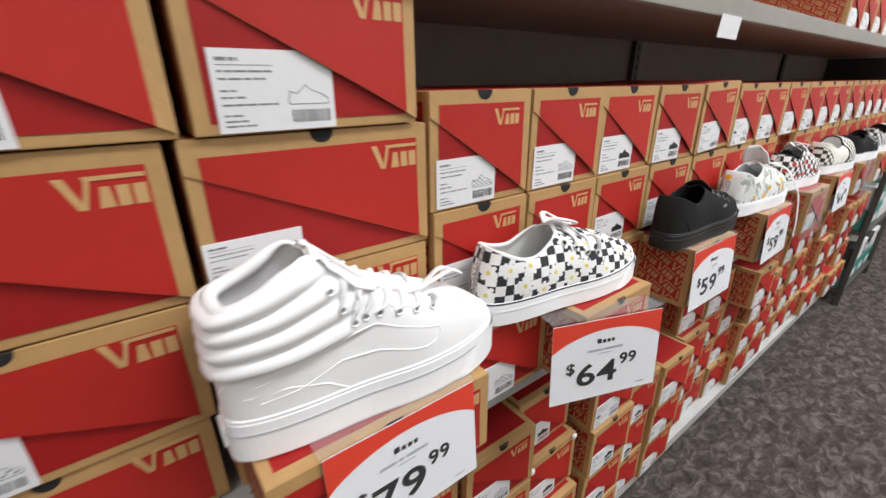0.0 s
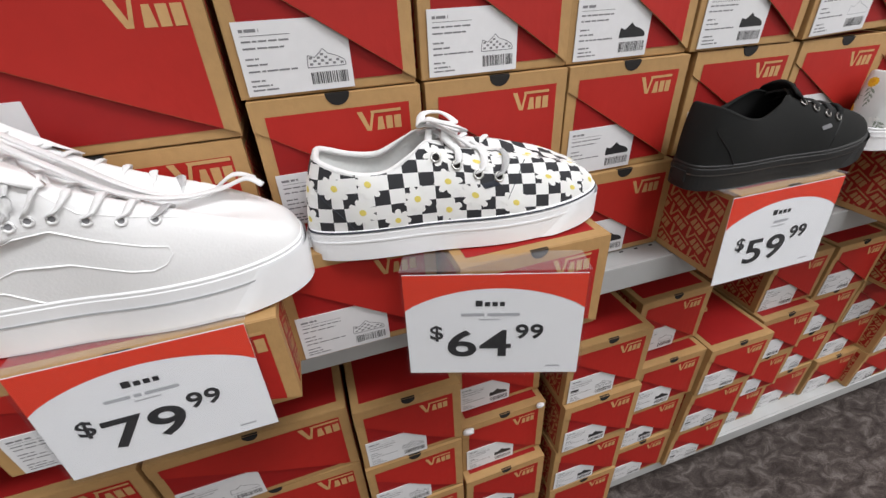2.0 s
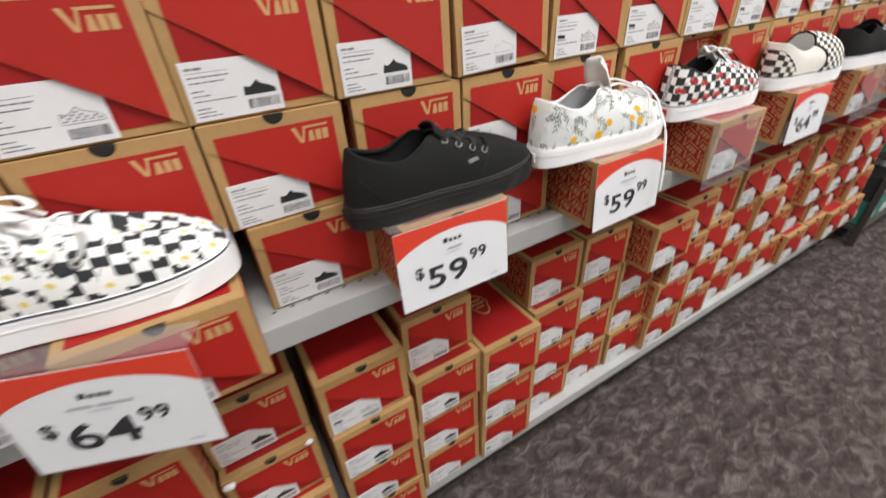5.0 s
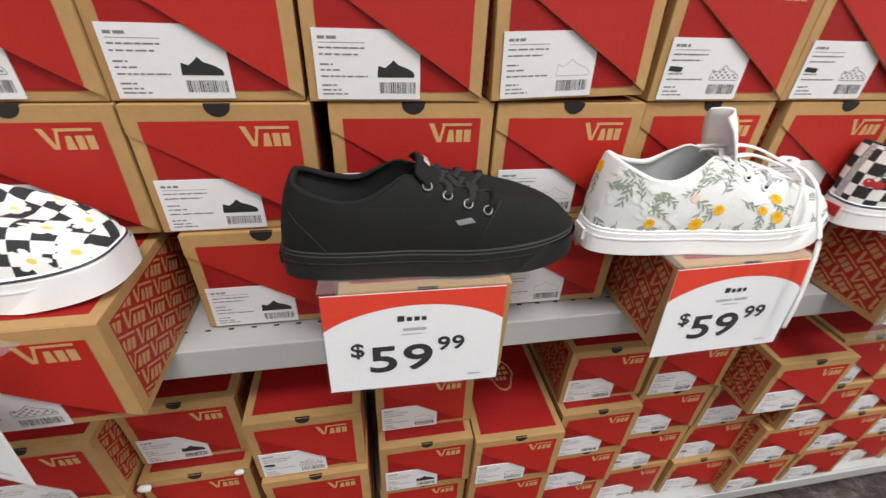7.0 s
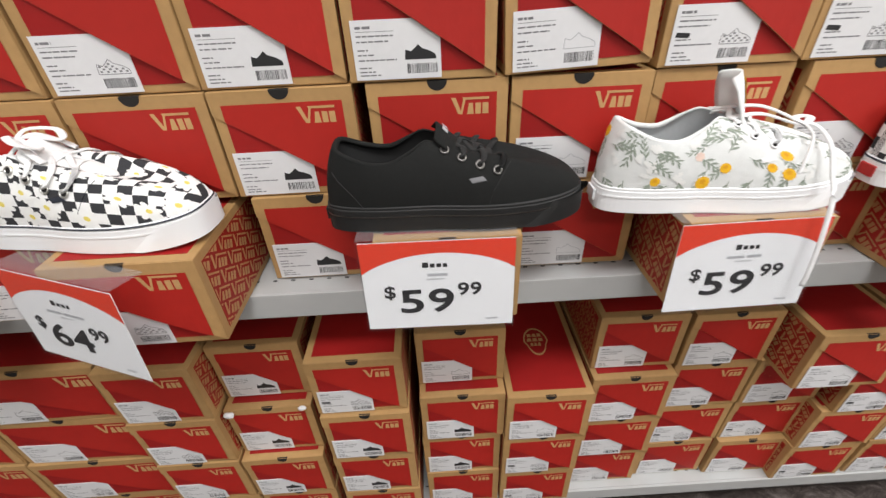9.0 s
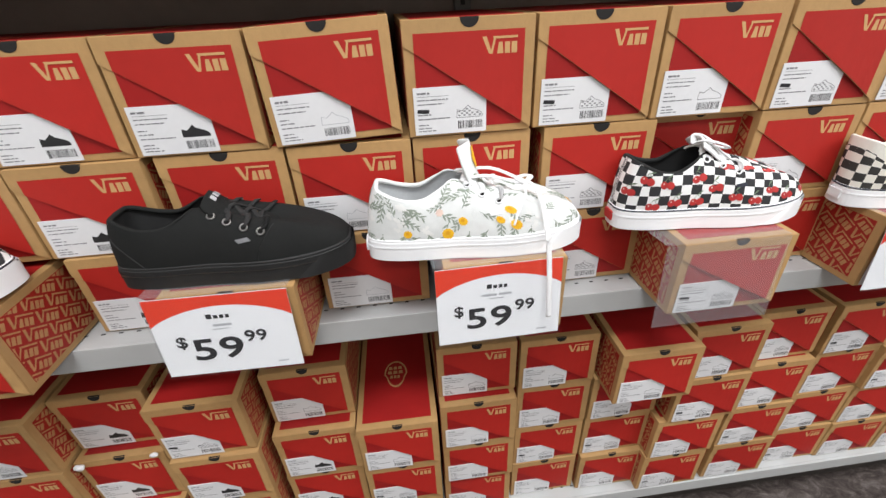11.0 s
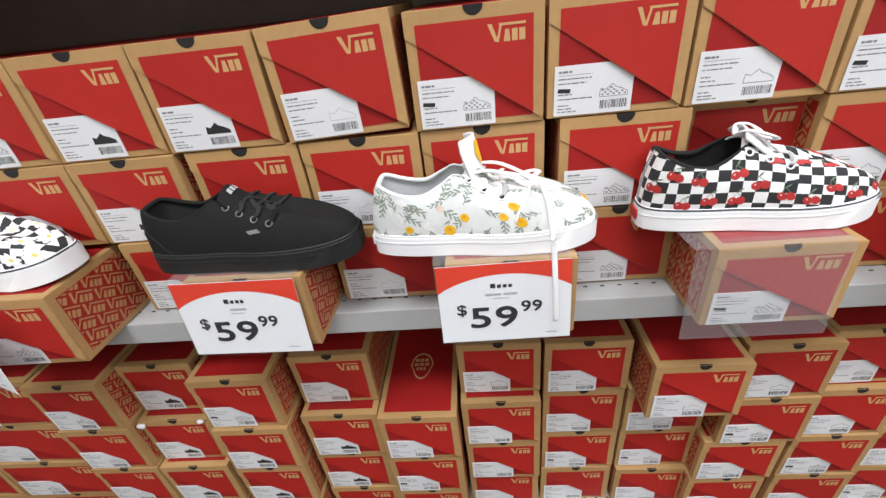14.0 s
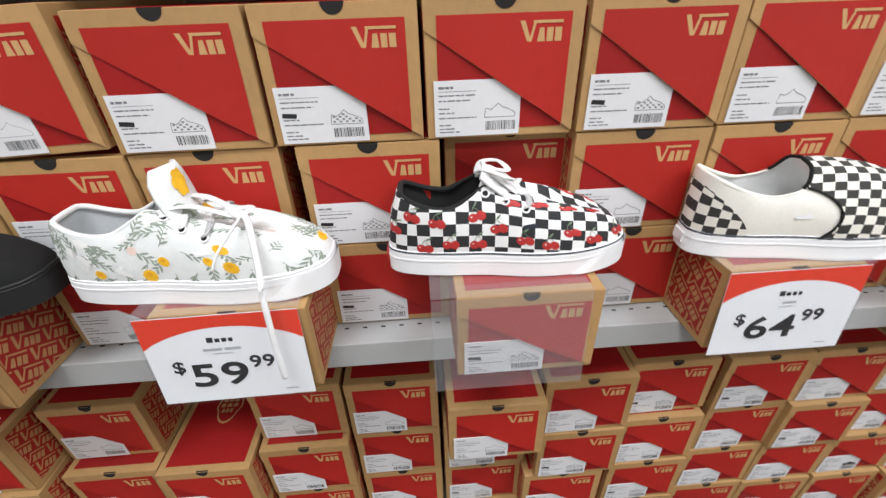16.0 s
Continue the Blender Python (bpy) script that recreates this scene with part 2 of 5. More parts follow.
def tube_into(bm, pts, rx, ry=None, sides=8, closed=False):
    """A tube along pts; rx across, ry along the frame's up direction."""
    ry = ry or rx
    pts = [Vector(p) for p in pts]
    rings, n = [], len(pts)
    for i, p in enumerate(pts):
        a = pts[(i - 1) % n] if closed else pts[max(i - 1, 0)]
        c = pts[(i + 1) % n] if closed else pts[min(i + 1, n - 1)]
        d = (c - a).normalized()
        up = Vector((0, 0, 1)) if abs(d.z) < 0.93 else Vector((0, 1, 0))
        side = d.cross(up).normalized()
        up = side.cross(d)
        rings.append([bm.verts.new(p + side * rx * math.cos(2 * math.pi * k / sides) + up * ry * math.sin(2 * math.pi * k / sides)) for k in range(sides)])
    for i in range(n if closed else n - 1):
        a, c = rings[i], rings[(i + 1) % n]
        for k in range(sides):
            bm.faces.new((a[k], a[(k + 1) % sides], c[(k + 1) % sides], c[k]))
    if not closed:
        bm.faces.new(rings[0][::-1])
        bm.faces.new(rings[-1])


def roll(rings, sides=10):
    """A closed round roll through (middle, radius) pairs."""
    bm, made, n = bmesh.new(), [], len(rings)
    for i, (p, r) in enumerate(rings):
        d = (rings[(i + 1) % n][0] - rings[i - 1][0]).normalized()
        side = d.cross(Vector((0, 0, 1))).normalized()
        up = side.cross(d)
        made.append([bm.verts.new(p + side * r * math.cos(2 * math.pi * k / sides) + up * r * math.sin(2 * math.pi * k / sides)) for k in range(sides)])
    for i in range(n):
        for k in range(sides):
            bm.faces.new((made[i][k], made[i][(k + 1) % sides], made[(i + 1) % n][(k + 1) % sides], made[(i + 1) % n][k]))
    return bm


def tube(pts, rx, ry=None, sides=8, closed=False):
    bm = bmesh.new()
    tube_into(bm, pts, rx, ry, sides, closed)
    return bm


def spline(pts, steps=6):
    """Catmull-Rom through pts."""
    pts = [Vector(p) for p in pts]
    out = []
    for i in range(len(pts) - 1):
        p0, p1, p2, p3 = pts[max(i - 1, 0)], pts[i], pts[i + 1], pts[min(i + 2, len(pts) - 1)]
        for k in range(steps):
            t = k / steps
            out.append(0.5 * ((2 * p1) + (p2 - p0) * t + (2 * p0 - 5 * p1 + 4 * p2 - p3) * t * t + (3 * p1 - p0 - 3 * p2 + p3) * t ** 3))
    out.append(pts[-1])
    return out


def words(name, text, size, mat, m, parent, label="", bold=0.0, spacing=1.0):
    """Writing as a thin mesh, standing in the xz plane at m."""
    cu = bpy.data.curves.new(name, "FONT")
    cu.body, cu.size, cu.extrude, cu.offset, cu.resolution_u, cu.space_character = text, size, 0.0003, bold, 4, spacing
    tmp = bpy.data.objects.new(name, cu)
    scene.collection.objects.link(tmp)
    me = bpy.data.meshes.new_from_object(tmp.evaluated_get(bpy.context.evaluated_depsgraph_get()))
    bpy.data.objects.remove(tmp)
    me.transform(m @ pose(0, 0, 0, 90))
    me.materials.append(mat)
    me.name = name
    ob = new(name, me)
    ob.parent = parent
    if label:
        ob["label"] = label
    return ob


# ---- the setting ----
X0, X1 = -3.2, 7.4
Y0, Y1 = -4.2, 0.80
bm = block(X0, X1, Y0, Y1 + 0.4, -0.1, 0)
structure("floor", bm, CARPET, "grey-brown mottled commercial carpet, slightly worn", "floor")
structure("ceiling", block(X0, X1, Y0, Y1 + 0.4, CEILING, CEILING + 0.1), TILE, "off-white tiled store ceiling", "ceiling")
structure("wall_north", block(X0, X1, Y1 + 0.10, Y1 + 0.25, 0, CEILING), WALL, "plain painted wall behind the shelving", "wall")
structure("wall_south", block(X0, X1, Y0 - 0.15, Y0, 0, CEILING), WALL, "plain painted store wall", "wall")
structure("wall_west", block(X0 - 0.15, X0, Y0, Y1 + 0.1, 0, CEILING), WALL, "plain painted store wall", "wall")
structure("wall_east", block(X1, X1 + 0.15, Y0, Y1 + 0.1, 0, CEILING), WALL, "plain painted store wall", "wall")

for lx, ly in LAMPS:
    lamp = tagged(new("ceiling_light"), "recessed white rectangular fluorescent ceiling light", "ceiling light", "ceiling lights")
    lamp.matrix_world = pose(lx, ly, CEILING)
    bm = bmesh.new()
    for a, b, c, d in ((-0.62, 0.62, -0.32, -0.285), (-0.62, 0.62, 0.285, 0.32), (-0.62, -0.585, -0.285, 0.285), (0.585, 0.62, -0.285, 0.285)):
        box_into(bm, a, b, c, d, -0.028, 0.0)
    part("frame", bm, SHELF_WHITE, lamp)

SHELF_X0, SHELF_X1 = -1.1, 3.27
BACK_Y = 0.74
SHELF_Z, DECK_Z, UPPER_Z = 0.864, 0.219, 1.396


def wall_shelf(name, z, front, lip, mat, label):
    ob = tagged(new(name), label, "shelf", kind="structure")
    bm = block(SHELF_X0, SHELF_X1, front + 0.002, BACK_Y, z - 0.02, z, 0.0015)
    part("shelf_board", bm, mat, ob)
    part("shelf_lip", block(SHELF_X0, SHELF_X1, front - 0.004, front + 0.0015, z - lip, z + 0.001, 0.0015), mat, ob)
    bm = bmesh.new()
    x = SHELF_X0 + 0.02
    while x < SHELF_X1 - 0.02:
        box_into(bm, x, x + 0.006, front + 0.0275, front + 0.0300, z, z + 0.0004)
        x += 0.0254
    tagged(part("slot_row", bm, HOLE, ob), kind="stuff")
    return ob


wall_shelf("shelf_middle", SHELF_Z, 0.372, 0.040, SHELF_WHITE, "white enamelled steel shelf with a slotted front edge")
wall_shelf("shelf_base", DECK_Z, 0.396, 0.036, SHELF_WHITE, "low white steel base deck with a slotted front edge")
upper = tagged(new("shelf_upper"), "upper steel shelf with a pale grey price edge and dark underside", "shelf", kind="structure")
part("shelf_board", block(SHELF_X0, SHELF_X1 + 0.9, 0.394, BACK_Y, UPPER_Z - 0.03, UPPER_Z, 0.002), BROWN_STEEL, upper)
part("shelf_lip", block(SHELF_X0, SHELF_X1 + 0.9, 0.384, 0.392, UPPER_Z - 0.030, UPPER_Z + 0.004, 0.002), GREY_STEEL, upper)
structure("back_panel", block(SHELF_X0, SHELF_X1 + 0.9, BACK_Y + 0.003, BACK_Y + 0.03, 0.0, 2.1), BACK, "dark brown hardboard back panel of the shelving", "back panel")
structure("kick_panel", block(SHELF_X0, SHELF_X1, 0.47, 0.49, 0.0, DECK_Z - 0.022), DARK_STEEL, "dark recessed kick panel under the base deck", "kick panel")
for x in (-1.08, 0.14, 1.36, 2.58):
    ob = tagged(new("upright"), "dark slotted steel shelving upright", "upright", "shelving uprights", "structure")
    part("upright_post", block(x - 0.015, x + 0.015, BACK_Y - 0.012, BACK_Y + 0.001, 0.0, 2.1, 0.002), DARK_STEEL, ob)
    bm = bmesh.new()
    z = 0.3
    while z < 2.05:
        box_into(bm, x - 0.004, x + 0.004, BACK_Y - 0.0125, BACK_Y - 0.0121, z, z + 0.014)
        z += 0.0254
    tagged(part("slot_row", bm, HOLE, ob), kind="stuff")
end = tagged(new("shelf_end"), "black end panel closing the run of shelving", "end panel", kind="structure")
part("panel", block(SHELF_X1 + 0.003, SHELF_X1 + 0.04, 0.46, BACK_Y, 0.0, 1.36, 0.003), DARK_BOX, end)

# paper price ticket hanging under the upper shelf's edge
ticket = tagged(new("price_ticket"), "blank white paper ticket hanging from the upper shelf edge", "price ticket")
ticket.matrix_world = pose(1.045, 0.3825, UPPER_Z - 0.028, 4, 0, 2)
part("paper", block(-0.045, 0.045, -0.0008, 0.0, -0.034, 0.002), PAPER, ticket)


# ---- shoe boxes ----
def mark_into(bm, x, z, w, y, slope=0.0, turn=None):
    """A plain emblem: a bar over a wedge and three blocks; w wide, lower left corner at x, z. turn maps (a, b) to the surface."""
    h = w * 0.44
    shapes = [
        [(0.0, h), (0.12, h), (0.25, 0.22 * h), (0.32, 0.86 * h), (0.30, h), (1.0, h), (1.0, 0.86 * h), (0.38, 0.86 * h), (0.29, 0), (0.19, 0)],
        [(0.42, 0.0), (0.47, 0.66 * h), (0.57, 0.66 * h), (0.60, 0.0)],
        [(0.64, 0.0), (0.64, 0.66 * h), (0.79, 0.66 * h), (0.79, 0.0)],
        [(0.83, 0.0), (0.83, 0.66 * h), (0.99, 0.66 * h), (0.99, 0.0)],
    ]
    for s in shapes:
        pts = [(a * w, b) for a, b in s]
        if turn:
            vs = [bm.verts.new(turn(a, b)) for a, b in pts]
        else:
            vs = [bm.verts.new((x + a, y, z + b)) for a, b in pts]
        bm.faces.new(vs)


def silhouette(w):
    """The outline of a low shoe seen from its side, w long."""
    pts = [(0, 0), (0, 0.10), (0.03, 0.30), (0.20, 0.24), (0.36, 0.36), (0.44, 0.44), (0.56, 0.32), (0.80, 0.24), (0.97, 0.14), (1, 0.06), (0.99, 0)]
    return [(a * w, b * w) for a, b in pts]


SIZES = {"upper": (0.159, 0.1272, 0.30), "lower": (0.151, 0.1262, 0.30), "big": (0.232, 0.1335, 0.325), "bigtop": (0.203, 0.1335, 0.325), "biglow": (0.243, 0.1262, 0.325), "flat": (0.238, 0.120, 0.325), "flatter": (0.238, 0.104, 0.325), "wide": (0.162, 0.1175, 0.30), "top": (0.159, 0.1345, 0.30)}
TEMPLATES = {}


def shoe_box(size, style):
    """A closed shoe carton: its front lies at y = 0 and its base at z = 0."""
    w, h, d = SIZES[size]
    l, r = -w / 2, w / 2
    rng = random.Random(size + style)
    root = new("shoe_box")
    part("carton", block(l, r, 0.0, d, 0, h, 0.0014), KRAFT, root)
    bw = 0.0125
    part("front_print", plate([(l + bw, 0.009), (r - bw, 0.009), (r - bw, h * 0.5), (l + bw, h - 0.02)], -0.0006, 0.0004), RED_DEEP, root)
    # the closing flap, a thin bowed sheet with a slanting lower edge
    bm = bmesh.new()
    slant = lambda x: h * 0.80 - (x - l) / w * (h * 0.80 - 0.004)
    cols, rws = 8, 4
    grid = []
    for i in range(cols + 1):
        x = l + w * i / cols
        lo = slant(x)
        line = []
        for j in range(rws + 1):
            z = h - 0.0006 - (h - 0.0006 - lo) * j / rws
            f = (h - z) / h
            line.append(bm.verts.new((x, -0.0012 - 0.0042 * math.sin(math.pi * i / cols) * f * f * 1.6 - 0.0012 * f, z)))
        grid.append(line)
    for i in range(cols):
        for j in range(rws):
            bm.faces.new((grid[i][j], grid[i][j + 1], grid[i + 1][j + 1], grid[i + 1][j]))
    got = bmesh.ops.extrude_face_region(bm, geom=list(bm.faces))
    for v in got["geom"]:
        if isinstance(v, bmesh.types.BMVert):
            v.co.y += 0.0011
    bmesh.ops.recalc_face_normals(bm, faces=bm.faces)
    flap = part("flap", bm, KRAFT, root)
    bm = bmesh.new()
    cols, rws, grid = 10, 5, []
    top = h - 0.0145
    for i in range(cols + 1):
        x = l + bw + (w - 2 * bw) * i / cols
        lo = max(slant(x) + 0.0004, 0.0085)
        fx = (x - l) / w
        line = []
        for j in range(rws + 1):
            z = top - (top - lo) * j / rws
            f = (h - z) / h
            line.append(bm.verts.new((x, -0.0018 - 0.0042 * math.sin(math.pi * fx) * f * f * 1.6 - 0.0012 * f, z)))
        grid.append(line)
    for i in range(cols):
        for j in range(rws):
            bm.faces.new((grid[i][j], grid[i][j + 1], grid[i + 1][j + 1], grid[i + 1][j]))
    part("flap_print", bm, RED, flap)
    bm = bmesh.new()
    if w < 0.2:
        mark_into(bm, l + w * 0.595, h * 0.70, w * 0.27, -0.0027)
    else:
        mark_into(bm, r - 0.067, h * 0.68, 0.053, -0.0027)
    part("emblem", bm, TAN, flap, "plain tan printed emblem")
    # thumb notch
    rad = 0.0112 if h > 0.1265 else 0.0095
    arc = [(rad * math.cos(a), h - 0.0002 + rad * 0.95 * math.sin(a)) for a in [math.pi + math.pi * k / 10 for k in range(11)]]
    part("thumb_notch", plate(arc, -0.0018, -0.0010), HOLE, root)
    part("notch_top", block(-rad, rad, 0.0, 0.0018, h - 0.0005, h + 0.0003), HOLE, root)
    # size label, tucked under the flap
    lw, lh = w * 0.58 if w < 0.2 else 0.100, h * 0.43
    lx, lz = l + w * 0.05, h * 0.02
    if size == "big":
        lw, lh, lx, lz = 0.085, 0.046, l + 0.001, 0.0015
    elif size == "bigtop":
        lw, lh, lx, lz = 0.097, 0.062, l + 0.018, 0.0015
    top_x = min(l + w * (h * 0.80 - lz - lh) / (h * 0.80 - 0.004) + 0.004, lx + lw - 0.001)
    cut = [(lx, lz), (lx + lw, lz), (lx + lw, min(slant(lx + lw) + 0.003, lz + lh - 0.0005)), (top_x, lz + lh), (lx, lz + lh)]
    label = part("size_label", plate(cut, -0.0013 - 0.0004, -0.0007), PAPER, root, "white paper size label with grey print and a barcode")
    y = -0.0019
    bm = bmesh.new()
    for k, (zz, ww) in enumerate(((0.86, 0.17), (0.73, 0.42), (0.64, 0.36), (0.50, 0.12), (0.42, 0.18), (0.33, 0.44), (0.20, 0.14), (0.13, 0.18), (0.07, 0.24))):
        tall = 0.042 if k == 0 else 0.024
        x0 = lx + lw * 0.05
        xb, end_x = x0, x0 + lw * ww
        while xb < end_x - lw * 0.02:
            xa = xb + (lw * rng.uniform(0.008, 0.018) if xb > x0 else 0)
            xb = min(xa + lw * rng.uniform(0.03, 0.11), end_x)
            vs = [bm.verts.new(c) for c in ((xa, y, lz + lh * zz), (xb, y, lz + lh * zz), (xb, y, lz + lh * (zz + tall)), (xa, y, lz + lh * (zz + tall)))]
            bm.faces.new(vs)
    vs = [bm.verts.new(c) for c in ((lx + lw * 0.05, y, lz + lh * 0.81), (lx + lw * 0.48, y, lz + lh * 0.81), (lx + lw * 0.48, y, lz + lh * 0.818), (lx + lw * 0.05, y, lz + lh * 0.818))]
    bm.faces.new(vs)
    tagged(part("label_print", bm, GREY_INK, label), kind="stuff")
    bm = bmesh.new()
    x = lx + lw * 0.60
    while x < lx + lw * 0.95:
        ww = rng.choice((0.0004, 0.0007, 0.0011))
        vs = [bm.verts.new(c) for c in ((x, y, lz + lh * 0.09), (x + ww, y, lz + lh * 0.09), (x + ww, y, lz + lh * 0.26), (x, y, lz + lh * 0.26))]
        bm.faces.new(vs)
        x += ww + rng.choice((0.0005, 0.0008, 0.0012))
    tagged(part("barcode", bm, INK, label), kind="stuff")
    bm = bmesh.new()
    sw = lw * 0.36
    sx, sz = lx + lw * 0.585, lz + lh * 0.33
    if style in ("black", "tag"):
        bm.faces.new([bm.verts.new((sx + a, y, sz + b)) for a, b in silhouette(sw)])
        part("shoe_picture", bm, INK, label, "small printed drawing of a black shoe")
    else:
        out = silhouette(sw)
        n = len(out)
        for i in range(n):
            (a, b), (c, e) = out[i], out[(i + 1) % n]
            dx, dz = c - a, e - b
            q = math.hypot(dx, dz) or 1
            ox, oz = -dz / q * 0.00035, dx / q * 0.00035
            bm.faces.new([bm.verts.new((sx + u, y, sz + v)) for u, v in ((a - ox, b - oz), (c - ox, e - oz), (c + ox, e + oz), (a + ox, b + oz))])
        if style in ("check", "daisy"):
            for i in range(9):
                for j in range(4):
                    if (i + j) % 2 == 0:
                        u, v = sw * (0.06 + 0.1 * i), sw * (0.05 + 0.075 * j)
                        lim = np.interp(u / sw, [0, 0.2, 0.44, 0.6, 1.0], [0.28, 0.22, 0.42, 0.28, 0.08]) * sw
                        if v + 0.05 * sw < lim:
                            bm.faces.new([bm.verts.new((sx + a, y, sz + b)) for a, b in ((u, v), (u + sw * 0.08, v), (u + sw * 0.08, v + sw * 0.055), (u, v + sw * 0.055))])
        part("shoe_picture", bm, PALE_INK if style == "floral" else GREY_INK, label, "small printed line drawing of a shoe")
    if style == "check":
        part("marker_stroke", plate([(lx + lw * 0.04, lz + lh * 0.48), (lx + lw * 0.20, lz + lh * 0.46), (lx + lw * 0.21, lz + lh * 0.54), (lx + lw * 0.05, lz + lh * 0.56)], -0.0021, -0.0019), INK, label, "black marker stroke")
    # printed lid top and printed sides
    part("lid_print", block(l + 0.011, r - 0.011, 0.0125, d - 0.011, h - 0.0003, h + 0.0005), RED_DEEP, root)
    for s in (-1, 1):
        xs = s * w / 2
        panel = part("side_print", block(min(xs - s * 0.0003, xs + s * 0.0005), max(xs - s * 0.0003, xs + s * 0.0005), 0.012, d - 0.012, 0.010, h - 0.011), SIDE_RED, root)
        bm = bmesh.new()
        ca, sa = math.cos(radians(-28)), math.sin(radians(-28))
        ww = 0.037
        for i in range(-4, 14):
            for j in range(-6, 17):
                ox = i * (ww * 1.07) + (j % 2) * ww * 0.5
                oz = j * ww * 0.53
                cy, cz = 0.02 + ox * ca - oz * sa, 0.0 + ox * sa + oz * ca
                mid_y, mid_z = cy + ww * 0.5 * ca - ww * 0.2 * sa, cz + ww * 0.5 * sa + ww * 0.2 * ca
                if not (-0.012 < mid_y < d + 0.012 and -0.008 < mid_z < h + 0.008):
                    continue
                mark_into(bm, 0, 0, ww, 0, turn=lambda a, b, cy=cy, cz=cz: (xs + s * 0.0009, (cy + a * ca - b * sa) if s > 0 else d - (cy + a * ca - b * sa), cz + a * sa + b * ca))
        for co, no in (((0, 0.0125, 0), (0, -1, 0)), ((0, d - 0.0125, 0), (0, 1, 0)), ((0, 0, 0.0105), (0, 0, -1)), ((0, 0, h - 0.0115), (0, 0, 1))):
            bmesh.ops.bisect_plane(bm, geom=[*bm.verts, *bm.edges, *bm.faces], plane_co=co, plane_no=no, clear_outer=True)
        bmesh.ops.recalc_face_normals(bm, faces=bm.faces)
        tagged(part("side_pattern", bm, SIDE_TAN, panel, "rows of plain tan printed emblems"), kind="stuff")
    if size == "lower" and style == "stamp":
        bm = bmesh.new()
        cx, cy = 0.0, d * 0.42
        ring = [(0.024 * math.sin(a) * (1 if math.cos(a) > -0.2 else 0.8), 0.036 * math.cos(a)) for a in [2 * math.pi * k / 20 for k in range(20)]]
        for k in range(20):
            (a, b), (c, e) = ring[k], ring[(k + 1) % 20]
            bm.faces.new([bm.verts.new((cx + u, cy + v, h + 0.0008)) for u, v in ((a, b), (c, e), (c * 0.88, e * 0.88), (a * 0.88, b * 0.88))])
        for k, (u, v, q) in enumerate(((-0.015, 0.012, 0.030), (-0.017, 0.0, 0.034), (-0.012, -0.012, 0.022))):
            for i in range(3):
                xa = cx + u + q * i / 3
                bm.faces.new([bm.verts.new(c) for c in ((xa, cy + v, h + 0.0008), (xa + q * 0.27, cy + v, h + 0.0008), (xa + q * 0.24, cy + v + 0.008, h + 0.0008), (xa + 0.001, cy + v + 0.008, h + 0.0008))])
        part("lid_stamp", bm, TAN, root, "plain tan round stamp on the lid")
    if style == "tag":
        for cx, cz, q in ((-0.066, 0.118, 0.008), (0.062, 0.126, 0.006)):
            bm = bmesh.new()
            bmesh.ops.create_icosphere(bm, subdivisions=2, radius=q, matrix=Matrix.Translation((cx, -0.006, cz)) @ Matrix.Diagonal((1.2, 0.7, 0.8, 1)))
            for v in bm.verts:
                v.co += noise.noise_vector(v.co * 220) * 0.0022
            part("tape_lump", bm, PAPER, root, "crumpled bit of white tape")
    return root


def place_box(size, style, x, y, z, turn=0.0, tilt=0.0, label="", group=""):
    """x: the middle of the front."""
    m = pose(x, y, z, 0, tilt, turn)
    key = (size, style)
    if key not in TEMPLATES:
        ob = TEMPLATES[key] = shoe_box(size, style)
        ob.matrix_basis = m
    else:
        ob = copy_thing(TEMPLATES[key], m)
    return tagged(ob, label, "shoe box", group)


LABELS = {
    "black": "red and kraft shoe box",
    "check": "red shoe box labelled for checked shoes",
    "daisy": "red shoe box labelled for printed shoes",
    "floral": "red shoe box labelled for pale shoes",
    "slip": "red shoe box with white size label",
    "stamp": "red shoe box with round lid stamp",
    "tag": "red shoe box with torn white tape",
}
jig = random.Random(5)


def row_box(size, style, x0, y, z, group, tilt=0.0, turn=None, where=""):
    w = SIZES[size][0]
    turn = jig.uniform(-0.7, 0.7) if turn is None else turn
    return place_box(size, style, x0 + w / 2, y + jig.uniform(-0.0015, 0.0015), z, turn, tilt, LABELS[style] + where, group)


# upper shelf bay: three rows of cartons on the middle shelf
Z1, Z2, Z3 = SHELF_Z + 0.002, SHELF_Z + 0.130, SHELF_Z + 0.2585
G3, G2, G1 = "top row of boxes on the middle shelf", "second row of boxes on the middle shelf", "bottom row of boxes on the middle shelf"
STACK = ", stacked on the shelf"
for x0, style, tilt, dy in ((0.411, "daisy", 0, 0), (0.576, "daisy", 0, 0), (0.736, "black", 0, 0.002), (0.899, "black", 0, 0), (1.068, "floral", -2.2, -0.004), (1.236, "check", 0, 0), (1.400, "check", 0, 0.002), (1.564, "slip", 0, 0), (1.730, "check", 0, 0), (1.894, "slip", 0, 0)):
    row_box("top", style, x0, 0.41 + dy, Z3 + (0.004 if tilt else 0), G3, tilt, where=STACK)
for x0, style, dy in ((0.414, "daisy", 0), (0.578, "daisy", 0), (0.740, "black", 0), (0.914, "black", 0.001), (1.077, "floral", 0), (1.239, "floral", 0.002), (1.417, "check", 0), (1.584, "slip", 0.034), (1.732, "slip", 0), (1.896, "slip", 0)):
    row_box("upper", style, x0, 0.41 + dy, Z2, G2, where=STACK)
for x0, style, y in ((0.402, "daisy", 0.347), (0.754, "black", 0.405), (1.087, "floral", 0.402), (1.424, "check", 0.41), (1.745, "slip", 0.41)):
    row_box("upper", style, x0, y, Z1, G1, where=STACK)
far = random.Random(11)
x = 2.060
